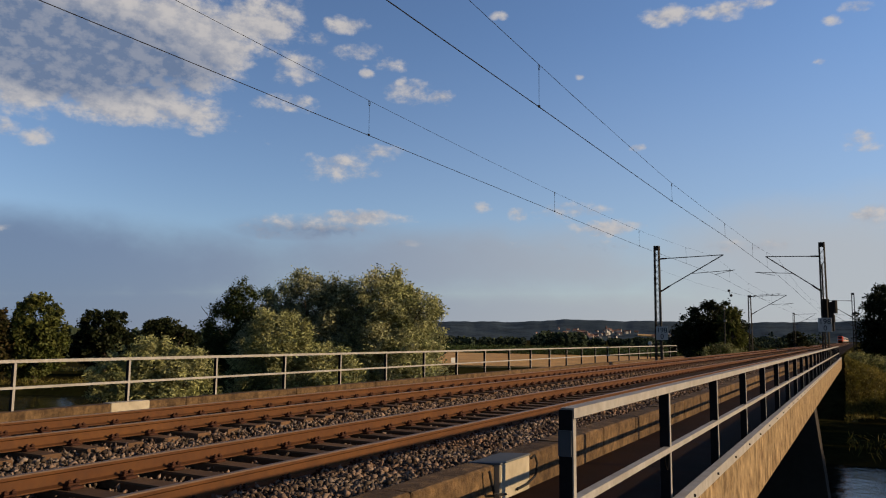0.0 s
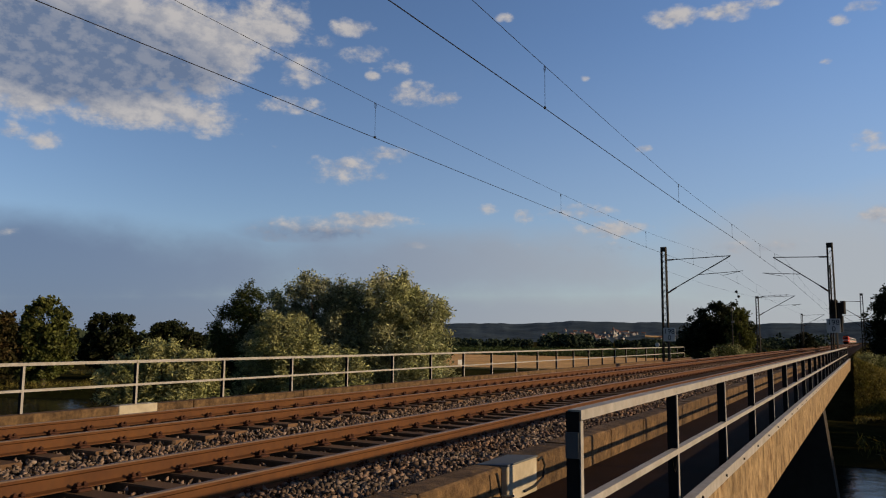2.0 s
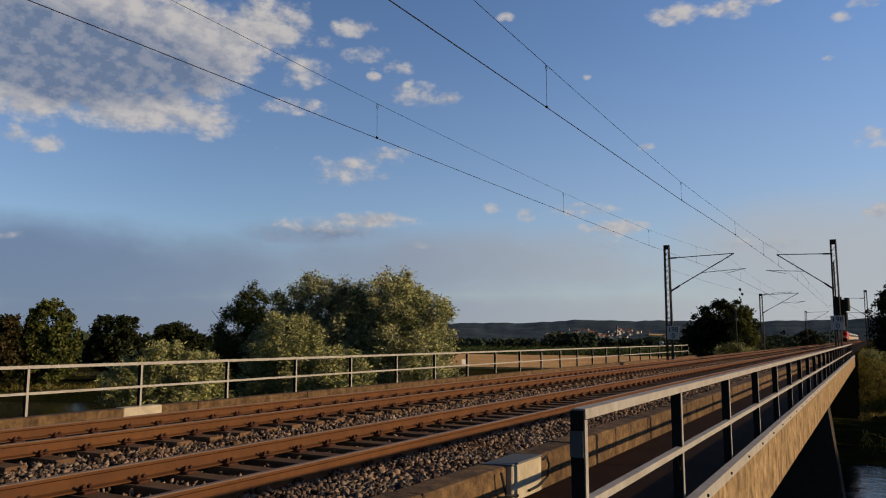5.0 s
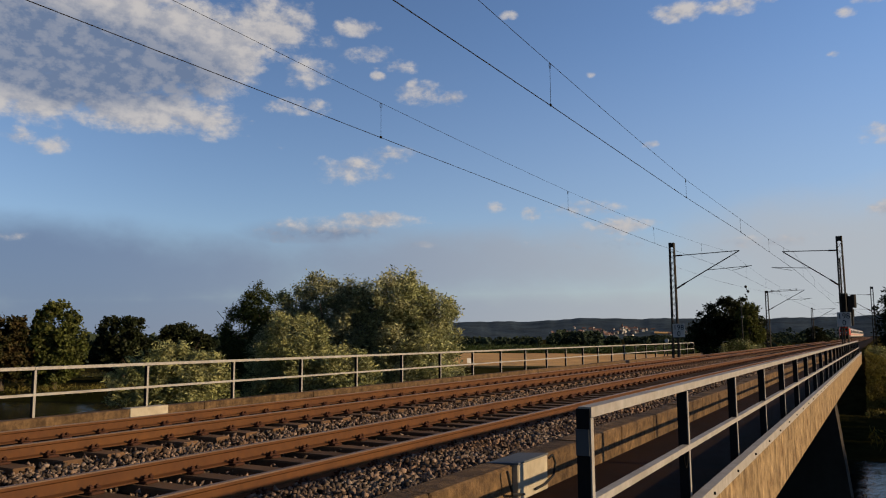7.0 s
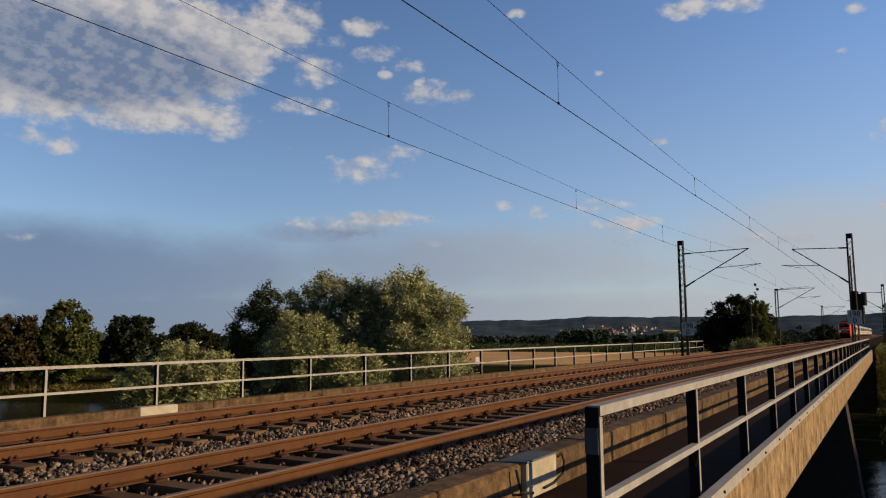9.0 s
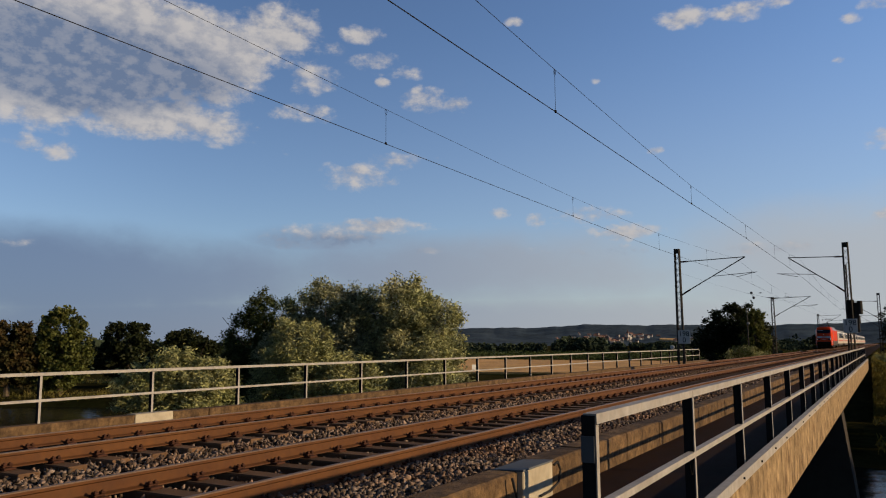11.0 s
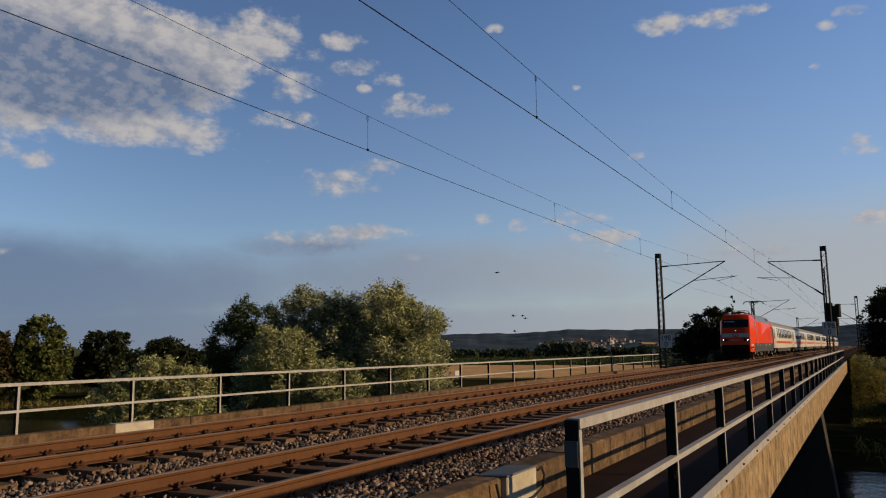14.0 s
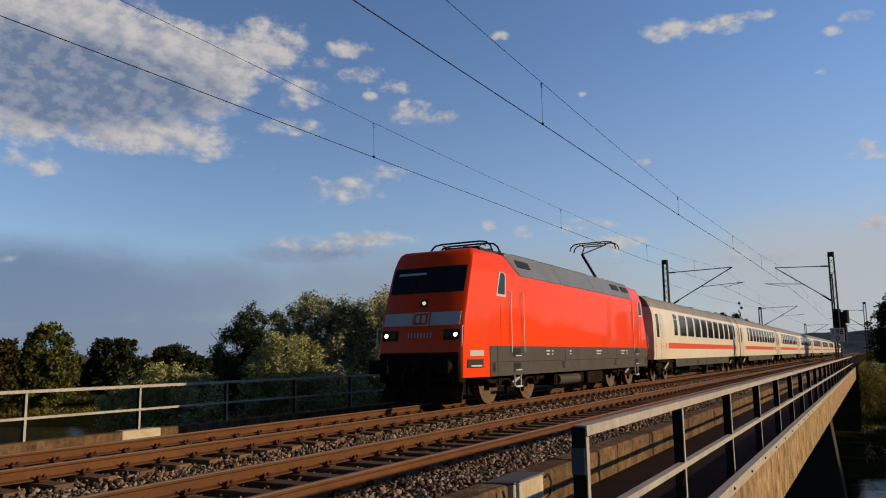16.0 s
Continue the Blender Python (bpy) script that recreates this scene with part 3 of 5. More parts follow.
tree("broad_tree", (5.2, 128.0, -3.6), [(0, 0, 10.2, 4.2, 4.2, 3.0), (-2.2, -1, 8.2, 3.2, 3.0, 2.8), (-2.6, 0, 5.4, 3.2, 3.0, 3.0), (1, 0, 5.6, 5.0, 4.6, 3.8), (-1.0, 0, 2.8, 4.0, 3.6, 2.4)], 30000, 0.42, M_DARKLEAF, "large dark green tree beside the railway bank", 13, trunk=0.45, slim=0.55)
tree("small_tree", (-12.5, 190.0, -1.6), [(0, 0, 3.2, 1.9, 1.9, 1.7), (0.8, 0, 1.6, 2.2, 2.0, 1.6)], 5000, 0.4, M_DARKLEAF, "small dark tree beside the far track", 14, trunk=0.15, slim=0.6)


def ridge(d, r):
    """The hill's height at an azimuth in degrees and a distance."""
    share = float(np.interp(r, (2300, 2700, 3100, 3500, 3700, 4200), (0.0, 0.25, 0.62, 0.9, 1.0, 0.8)))
    crest = 1.42 + 0.10 * math.sin(d * 0.33 + 1.0) + 0.045 * math.sin(d * 0.9) + 0.02 * math.sin(d * 2.3 + 2) + 0.012 * math.sin(d * 5.1) + 0.008 * math.sin(d * 17.0)
    crest *= float(smooth(-46, -36, d))
    return PLAIN - 4 + share * 3700 * math.tan(radians(crest)) + 3 * math.sin(d * 1.7 + r * 0.01) * share * (1 - share) * 4


def hills():
    """The wooded ridge behind the plain; its blue-grey colour stands in for haze."""
    az = np.radians(np.linspace(-46, 24, 260))
    s = Shape()
    rings = []
    for r in (2300, 2450, 2600, 2700, 2850, 3000, 3100, 3300, 3500, 3700, 4200):
        rings.append([(r * math.sin(a), r * math.cos(a), ridge(math.degrees(a), r)) for a in az])
    n = len(az)
    s.add([p for r in rings for p in r], [(k * n + i, k * n + i + 1, (k + 1) * n + i + 1, (k + 1) * n + i) for k in range(len(rings) - 1) for i in range(n - 1)])
    tagged(part("hill_backdrop", s, M_HILL, smooth=True), "long wooded ridge behind the plain, blue-green with painted-in haze", "hill", kind="structure")


hills()


def far_woods():
    rng = np.random.default_rng(21)
    pts = []
    # last row is added behind the camera, unseen, to block low sky light
    for a0, a1, r0, r1, h, n in ((-30, -12, 560, 640, 7, 90), (-21.5, -18, 540, 580, 11, 40), (-64, -47, 210, 260, 8, 70), (-47, -34, 300, 380, 9, 60), (-12, -2, 700, 900, 12, 60), (-30, -6, 1000, 1500, 9, 110), (-9.5, -6.5, 260, 300, 4, 16), (15, 150, 160, 260, 9, 260), (150, 290, 120, 220, 8, 260)):
        for _ in range(n):
            a, r, k = radians(rng.uniform(a0, a1)), rng.uniform(r0, r1), h * rng.uniform(0.55, 1.1)
            c = np.array([r * math.sin(a), r * math.cos(a), PLAIN + k * 0.5])
            m = 90
            d = rng.normal(size=(m, 3))
            d /= np.linalg.norm(d, axis=1)[:, None]
            pts.append((c + d * (k * 0.6, k * 0.6, k * 0.52) * rng.uniform(0.75, 1.05, (m, 1)), k))
    sizes = np.concatenate([np.full(len(p), k) for p, k in pts])
    at = np.concatenate([p for p, _ in pts])
    blades("far_woods", at, float(sizes.mean()) * 0.34, float(sizes.mean()) * 0.28, M_FARWOOD, rng, "dark rows of trees across the plain, one added unseen behind", "woods")


far_woods()


def sunny_wood():
    """The tall wood along the river on the sun's side, whose shade lies on the lower banks."""
    rng = np.random.default_rng(23)
    pts = []
    for k in range(230):
        x, y = 46 + rng.uniform(0, 26), rng.uniform(-30, 330)
        top = rng.uniform(15.0, 17.0) + (x - 46) * 0.12
        d = rng.normal(size=(150, 3))
        d /= np.linalg.norm(d, axis=1)[:, None]
        pts.append(np.array([x, y, PLAIN + top * 0.52]) + d * (4.6, 4.6, top * 0.46) * rng.uniform(0.55, 1.0, (150, 1)))
    blades("sunny_wood", np.concatenate(pts), 2.6, 1.9, M_FARWOOD, rng, "tall dark wood along the river beside the line", "woods")


sunny_wood()

# ---------------------------------------------------------------- bridge
EDGE, RAILING, KERB = -1.59, -1.765, -3.48          # outer face, railing and kerb on the camera's side
EDGE_L, RAILING_L, KERB_L = -16.34, -16.15, -12.35
DECK, KERB_TOP = -0.50, -0.24


def bridge():
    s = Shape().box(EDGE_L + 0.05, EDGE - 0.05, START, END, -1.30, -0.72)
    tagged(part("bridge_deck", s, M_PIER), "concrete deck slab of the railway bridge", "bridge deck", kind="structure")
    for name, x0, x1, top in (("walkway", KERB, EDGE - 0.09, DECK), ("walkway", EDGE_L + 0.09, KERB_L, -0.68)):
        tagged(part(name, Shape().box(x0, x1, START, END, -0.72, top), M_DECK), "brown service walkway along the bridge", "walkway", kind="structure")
    # edge beams in pours, with recessed joints, and a steel cap strip
    for side, (face, inner) in enumerate(((EDGE, EDGE - 0.09), (EDGE_L, EDGE_L + 0.09))):
        ob = thing("edge_beam", (face, START, -1.315 if side == 0 else -1.62), "weathered pale concrete edge beam of the bridge, sunlit", "edge beam", kind="structure")
        a, b = sorted((0.0, inner - face))
        y = 0.0
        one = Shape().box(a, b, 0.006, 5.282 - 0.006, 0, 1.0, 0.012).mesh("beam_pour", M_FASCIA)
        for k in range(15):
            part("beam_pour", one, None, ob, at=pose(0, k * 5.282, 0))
        out = 0.012 if side == 0 else -0.012
        strip = Shape().box(min(a, out), max(b, out) if side == 0 else b, 0, END - START, 1.0, 1.02)
        strip.box(*sorted((0.004 * (1 if side == 0 else -1), out)), 0, END - START, 0.90, 1.0)
        part("cap_strip", strip, M_GALV, ob, "galvanised steel cap strip")
        bolt = Shape().bar((0, 0, 0), (out * 1.6, 0, 0), 0.016, 6).mesh("bolt", M_POST)
        for k in range(52):
            part("bolt", bolt, None, ob, at=pose(out, 0.7 + k * 1.5, 0.96))
    # kerbs of cast stones
    for face, sign, top in ((KERB, -1, -0.10), (KERB_L, 1, KERB_TOP), (-15.95, -1, -0.43)):
        ob = thing("kerb", (face, START, DECK), "rough brown concrete kerb beside the ballast", "kerb", kind="structure")
        a, b = sorted((0.0, sign * 0.34))
        rng = random.Random(int(face * 10))
        y, k = 0.0, 0
        while y < END - START - 0.2:
            d = min(rng.choice((1.9, 2.3, 2.7, 3.1) if face > -15 else (4.6, 5.5, 6.4)), END - START - y)
            part("kerb_stone", Shape().box(a + rng.uniform(-0.008, 0.008), b, y + 0.009, y + d - 0.009, -0.4 if top < -0.3 else -0.1, top - DECK + rng.uniform(-0.008, 0.01), 0.018), M_CONC, ob)
            y += d
    # pier with an inclined end, and the abutments
    for y in (31.8,):
        s = Shape()
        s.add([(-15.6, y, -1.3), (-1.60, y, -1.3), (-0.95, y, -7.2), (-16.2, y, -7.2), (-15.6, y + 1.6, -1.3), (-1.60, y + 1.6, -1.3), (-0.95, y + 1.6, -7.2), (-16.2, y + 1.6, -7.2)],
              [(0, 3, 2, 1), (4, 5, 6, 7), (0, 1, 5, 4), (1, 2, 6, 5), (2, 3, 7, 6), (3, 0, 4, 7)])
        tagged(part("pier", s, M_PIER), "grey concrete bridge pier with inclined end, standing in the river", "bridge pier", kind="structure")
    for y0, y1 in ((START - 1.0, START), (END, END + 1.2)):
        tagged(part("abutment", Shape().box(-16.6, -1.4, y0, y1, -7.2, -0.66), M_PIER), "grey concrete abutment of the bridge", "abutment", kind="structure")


bridge()


def railing(x, first, count, before, out, z0, label, out_step=None):
    """A steel railing of angle posts every 3 m, a flat top rail and a middle rail; out is the outer side (+1 or -1)."""
    ob = thing("railing", (x, first, z0), label, "railing")
    H, step, low = 1.07, 2.985 if out_step is None else out_step, 0.0 if out_step is None else 0.03
    # post plate takes the shade-dark colour, its sunlit flange the pale steel
    post = Shape().box(*sorted((0.012 * out, -0.085 * out)), -0.006, 0.006, -0.15, H - 0.012).box(*sorted((-0.085 * out, -0.073 * out)), 0.006, 0.05, -0.15, H - 0.012).box(-0.10, 0.05, -0.07, 0.07, -0.152, -0.138).mesh("post", M_POST)
    edge = Shape().box(*sorted((0.0125 * out, 0.021 * out)), -0.012, 0.045, -0.145, H - 0.075).mesh("post_flange", M_GALV)
    for k in range(-before, count):
        p = part("post", post, None, ob, at=pose(0, k * step, 0))
        part("post_flange", edge, None, p)
    for k in range(-before, count - 1):
        y0, y1 = k * step + 0.003, (k + 1) * step - 0.003
        part("top_rail", Shape().box(*sorted((-0.075 * out, 0.022 * out)), y0, y1, H - 0.012, H).box(*sorted((0.012 * out, 0.022 * out)), y0, y1, H - 0.07, H - 0.012), M_GALV, ob)
        part("middle_rail", Shape().box(*sorted((0.010 * out, 0.024 * out)), y0, y1, 0.435 - low, 0.49 - low).box(*sorted((-0.045 * out, 0.010 * out)), y0, y1, 0.48 - low, 0.49 - low), M_GALV, ob)
    loop = Shape().tube([(0.01 * out, -0.26 + 0.26 * t, 0.43 - 0.17 * math.sin(math.pi * t) - 0.02 * t) for t in np.linspace(0, 1, 12)], 0.007, 5).mesh("earthing_loop", M_WIRE)
    for k in range(-before + 1, count, 4):
        part("earthing_loop", loop, None, ob, at=pose(0, k * step, 0))
    return ob


railing(RAILING, 5.12, 26, 0, 1, -0.305, "galvanised steel bridge railing, posts coloured shade-dark, catching low sun", 3.0)
railing(RAILING_L, 10.365, 24, 3, 1, -0.40, "pale galvanised steel railing along the bridge's far side")


def track(x, name):
    """Rails, sleepers and fastenings."""
    ob = thing(name, (x, 0, 0), "railway track with rusty rails on brown sleepers", "railway track", "tracks over the bridge", "structure")
    y0, y1 = -30.0, 700.0
    for s in (-1, 1):
        c = s * 0.7535
        prof = [(-0.075, -0.172), (0.075, -0.172), (0.075, -0.160), (0.012, -0.143), (0.010, -0.05), (0.034, -0.037), (0.036, -0.012), (-0.036, -0.012), (-0.034, -0.037), (-0.010, -0.05), (-0.012, -0.143), (-0.075, -0.160)]
        r = part("rail", Shape().prism([(c + a, z) for a, z in prof], "y", y0, y1), M_RAIL, ob)
        part("rail_head", Shape().prism([(c - 0.034, -0.012), (c + 0.034, -0.012), (c + 0.028, -0.002), (c + 0.02, 0.0), (c - 0.02, 0.0), (c - 0.028, -0.002)], "y", y0, y1), M_HEAD, r, "polished running surface")
    step, first = 0.61, 4.8107 - 0.61 * 8
    sl = Shape()
    sl.loft([[(sx * 1.3 * k, sy, z) for sx, sy in ((-1, -0.13 * w), (1, -0.13 * w), (1, 0.13 * w), (-1, 0.13 * w))] for k, w, z in ((1.0, 1.0, -0.36), (1.0, 1.0, -0.205), (0.995, 0.9, -0.188))])
    sleeper = sl.mesh("sleeper", M_SLEEPER)
    f = Shape()
    for s in (-1, 1):
        f.box(s * 0.13 - 0.055, s * 0.13 + 0.055, -0.075, 0.075, -0.188, -0.160, 0.008)
        for w in (-0.035, 0.035):
            f.bar((s * 0.115, w, -0.165), (s * 0.115, w, -0.10), 0.013, 6)
            f.box(s * 0.115 - 0.024, s * 0.115 + 0.024, w - 0.022, w + 0.022, -0.135, -0.112, 0.005)
        f.box(s * 0.09 - 0.045, s * 0.09 + 0.045, -0.06, 0.06, -0.155, -0.138, 0.006)
    f.box(-0.17, 0.17, -0.08, 0.08, -0.187, -0.174)
    fast = f.mesh("fastening", M_CLIP)
    rest, rest_f = Shape(), Shape()
    for k in range(0, 760):
        y = first + k * step
        if k < 150:
            p = part("sleeper", sleeper, None, ob, at=pose(0, y, 0))
            for s in (-1, 1):
                part("fastening", fast, None, p, at=pose(s * 0.7535, 0, 0))
        else:
            rest.box(-1.3, 1.3, y - 0.12, y + 0.12, -0.36, -0.19)
            for s in (-1, 1):
                rest_f.box(s * 0.7535 - 0.17, s * 0.7535 + 0.17, y - 0.07, y + 0.07, -0.19, -0.11)
    tagged(part("far_sleepers", rest, M_SLEEPER, ob), kind="stuff")
    tagged(part("far_fastenings", rest_f, M_CLIP, ob), kind="stuff")


track(NEAR, "railway_track"), track(FAR, "railway_track")


def ballast():
    # bed, near-black in colour for the shade between the stones
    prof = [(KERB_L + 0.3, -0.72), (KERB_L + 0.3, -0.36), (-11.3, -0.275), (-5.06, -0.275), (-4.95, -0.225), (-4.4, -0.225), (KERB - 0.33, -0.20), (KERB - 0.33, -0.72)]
    tagged(part("ballast_bed", Shape().prism(prof, "y", START - 0.5, END + 0.5), M_BED), "bed of packed ballast under the tracks, coloured dark as gap shade", "ballast", kind="structure")
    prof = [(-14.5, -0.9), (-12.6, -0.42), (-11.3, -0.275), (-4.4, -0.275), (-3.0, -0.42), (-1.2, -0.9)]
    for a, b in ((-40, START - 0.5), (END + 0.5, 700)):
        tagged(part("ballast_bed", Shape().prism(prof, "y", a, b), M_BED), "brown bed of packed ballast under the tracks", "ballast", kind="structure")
    rng = np.random.default_rng(11)
    kinds = []
    for _ in range(10):
        bm = bmesh.new()
        for d in rng.normal(size=(8, 3)):
            bm.verts.new(d / np.linalg.norm(d) * rng.uniform(0.75, 1.15))
        hull = bmesh.ops.convex_hull(bm, input=bm.verts)
        bmesh.ops.delete(bm, geom=[g for g in hull["geom_interior"] if isinstance(g, bmesh.types.BMVert)], context="VERTS")
        bmesh.ops.triangulate(bm, faces=bm.faces)
        bm.verts.index_update()
        v = np.array([p.co for p in bm.verts])
        fc = np.array([[p.index for p in q.verts] for q in bm.faces])
        bm.free()
        v *= (1.0, rng.uniform(0.6, 0.95), rng.uniform(0.5, 0.8))
        kinds.append((v, fc))
    vs, fs, base = [], [], 0
    def strew(x0, x1, y0, y1, n, z, size):
        nonlocal base
        for _ in range(n):
            v, fc = kinds[rng.integers(10)]
            q = rng.normal(size=4)
            q /= np.linalg.norm(q)
            w, a, b, c = q
            R = np.array([[1 - 2 * (b * b + c * c), 2 * (a * b - c * w), 2 * (a * c + b * w)], [2 * (a * b + c * w), 1 - 2 * (a * a + c * c), 2 * (b * c - a * w)], [2 * (a * c - b * w), 2 * (b * c + a * w), 1 - 2 * (a * a + b * b)]])
            x, y = rng.uniform(x0, x1), rng.uniform(y0, y1)
            h = z(x) + rng.uniform(-0.03, 0.04)
            vs.append((v * size * rng.uniform(0.6, 1.35)) @ R.T + (x, y, h))
            fs.append(fc + base)
            base += len(v)
    flat = lambda x: -0.275 + 0.012 * math.sin(x * 7)
    shoulder = lambda x: -0.20 + max(0.0, x + 4.4) * 0.06
    strew(NEAR + 0.85, KERB - 0.34, 5.0, 14.0, 8200, shoulder, 0.05)
    strew(NEAR + 0.85, KERB - 0.34, 14.0, 40.0, 6500, shoulder, 0.05)
    strew(NEAR - 0.66, NEAR + 0.66, 3.6, 20.0, 4400, lambda x: -0.268, 0.042)
    strew(NEAR - 0.66, NEAR + 0.66, 20.0, 45.0, 3000, lambda x: -0.268, 0.045)
    strew(FAR + 0.85, NEAR - 0.85, 4.0, 22.0, 10500, lambda x: -0.262, 0.046)
    strew(FAR + 0.85, NEAR - 0.85, 22.0, 60.0, 7500, lambda x: -0.262, 0.052)
    strew(FAR - 0.66, FAR + 0.66, 6.0, 40.0, 3000, lambda x: -0.268, 0.038)
    v, fcs = np.concatenate(vs), np.concatenate(fs)
    me = bpy.data.meshes.new("ballast_stones")
    me.vertices.add(len(v)), me.loops.add(fcs.size), me.polygons.add(len(fcs))
    me.vertices.foreach_set("co", v.ravel())
    me.loops.foreach_set("vertex_index", fcs.ravel())
    me.polygons.foreach_set("loop_start", np.arange(len(fcs)) * 3)
    me.update(calc_edges=True)
    me.materials.append(M_BALLAST)
    tagged(new("ballast_stones", me), "loose grey and rust-brown ballast stones between the rails", "ballast", kind="stuff")


ballast()

# ---------------------------------------------------------------- overhead line
def lattice(s, h, w0, w1, d0, d1, bars=14):
    """A lattice mast: two channel legs tied by zigzag bars on both faces."""
    for a in (-1, 1):
        for b in (-1, 1):
            s.beam((a * w0 / 2, b * d0 / 2, 0), (a * w1 / 2, b * d1 / 2, h), 0.075, 0.075)
    for k in range(bars):
        t0, t1 = k / bars, (k + 1) / bars
        for b in (-1, 1):
            p = [(w0 + (w1 - w0) * t) / 2 for t in (t0, t1)]
            q = [(d0 + (d1 - d0) * t) / 2 for t in (t0, t1)]
            sg = 1 if k % 2 else -1
            for e in (sg, -sg) if b < 0 else (sg,):
                s.beam((e * p[0], b * q[0], t0 * h), (-e * p[1], b * q[1], t1 * h), 0.055, 0.012)
    return s


def mast(x, y, foot, h, reach, hung, label, sign=False, gear=False):
    """A lattice mast with its cantilever; reach is the arm's end from the mast (signed), hung the contact wire's height."""
    ob = thing("catenary_mast", (x, y, foot), label, "catenary mast", "masts along the line")
    part("mast", lattice(Shape(), h - foot, 0.38, 0.30, 0.34, 0.24, 20), M_MAST, ob)
    part("cap", Shape().box(-0.15, 0.15, -0.15, 0.15, h - foot - 0.32, h - foot, 0.01), M_MAST, ob)
    part("footing", Shape().box(-0.4, 0.4, -0.4, 0.4, -0.6, 0.12, 0.03), M_PIER, ob)
    sg = 1 if reach > 0 else -1
    a = sg * 0.14
    zt, zl, zs = 1.22 + hung - foot + 0.02, hung - foot - 1.15, hung - foot + 0.15
    tip = (reach, 0, zt + 0.12)
    part("top_tube", Shape().bar((a, 0, zt), tip, 0.032, 6), M_MAST, ob)
    part("strut", Shape().bar((a, 0, zl), tip, 0.038, 6), M_MAST, ob)
    part("insulator", Shape().bar((a, 0, zt), (a + sg * 0.55, 0, zt + 0.015), 0.055, 8), M_INSUL, ob)
    k = 0.16
    part("insulator", Shape().bar((a + (reach - a) * 0.02, 0, zl + 0.02), (a + (reach - a) * k, 0, zl + (zt + 0.12 - zl) * k), 0.06, 8), M_INSUL, ob)
    mid = 0.5
    part("steady_tube", Shape().bar((a + (reach - a) * mid, 0, zl + (zt + 0.12 - zl) * mid), (reach + sg * 0.75, 0, zs + 0.12), 0.022, 6), M_MAST, ob)
    part("steady_arm", Shape().bar((reach + sg * 0.7, 0, zs + 0.12), (reach - sg * 0.55, 0, zs - 0.15), 0.016, 5), M_MAST, ob)
    if sign:
        sx = 0.0 if sign == "R" else 0.30
        zs0 = 1.85 - foot if sign == "R" else 1.2 - foot
        p = part("kilometre_sign", Shape().box(sx - 0.42, sx + 0.42, -0.235, -0.215, zs0, zs0 + 0.95, 0.006), M_SIGN, ob, "white kilometre sign with black figures")
        for row, text in ((0.68, "198"), (0.24, "0")):
            cu = bpy.data.curves.new("number", "FONT")
            cu.body, cu.align_x, cu.align_y, cu.size, cu.extrude = text, "CENTER", "CENTER", 0.50, 0.003
            me = bpy.data.objects.new("number", cu)
            m = bpy.data.meshes.new_from_object(me)
            m.materials.clear(), m.materials.append(M_BLACK)
            part("number", m, None, p, at=pose(sx, -0.241, zs0 + row, 90, 0, 0))
    if gear:
        b = part("gear_box", Shape().box(-0.13, 0.30, 0.20, 0.55, 3.2, 4.6, 0.03).box(0.25, 0.55, 0.1, 0.5, 2.4, 4.4, 0.03), M_MAST, ob, "dark switch box")
        part("counterweight", Shape().bar((0.62, 0.2, 3.6), (0.62, 0.2, 4.5), 0.17, 10).bar((0.5, 0.2, 3.0), (0.5, 0.2, 3.5), 0.12, 10), M_MAST, ob)
        part("down_pipe", Shape().bar((-0.05, 0.26, 0.2), (-0.05, 0.24, h - foot - 1.5), 0.05, 6), M_MAST, ob)
    return ob


ZR, ZL = 5.8, 5.8
mast(-12.72, 56.2, -0.5, 8.0, 4.6, ZL, "dark lattice catenary mast with kilometre sign beside the far railing", "L")
mast(-2.02, 58.6, -0.5, 8.0, -3.6, ZR, "dark lattice catenary mast with switch gear and kilometre sign", "R", True)
mast(-12.72, 109.6, -0.7, 7.2, 4.6, ZL, "distant lattice catenary mast, birds on its arm")
mast(-0.6, 126.0, -0.7, 8.2, -4.0, ZR, "distant lattice catenary mast beside the bank")
mast(-12.72, 188.0, -0.7, 7.4, 4.6, ZL, "far lattice catenary mast")
mast(-1.0, 196.0, -0.7, 7.6, -4.0, ZR, "far lattice catenary mast")


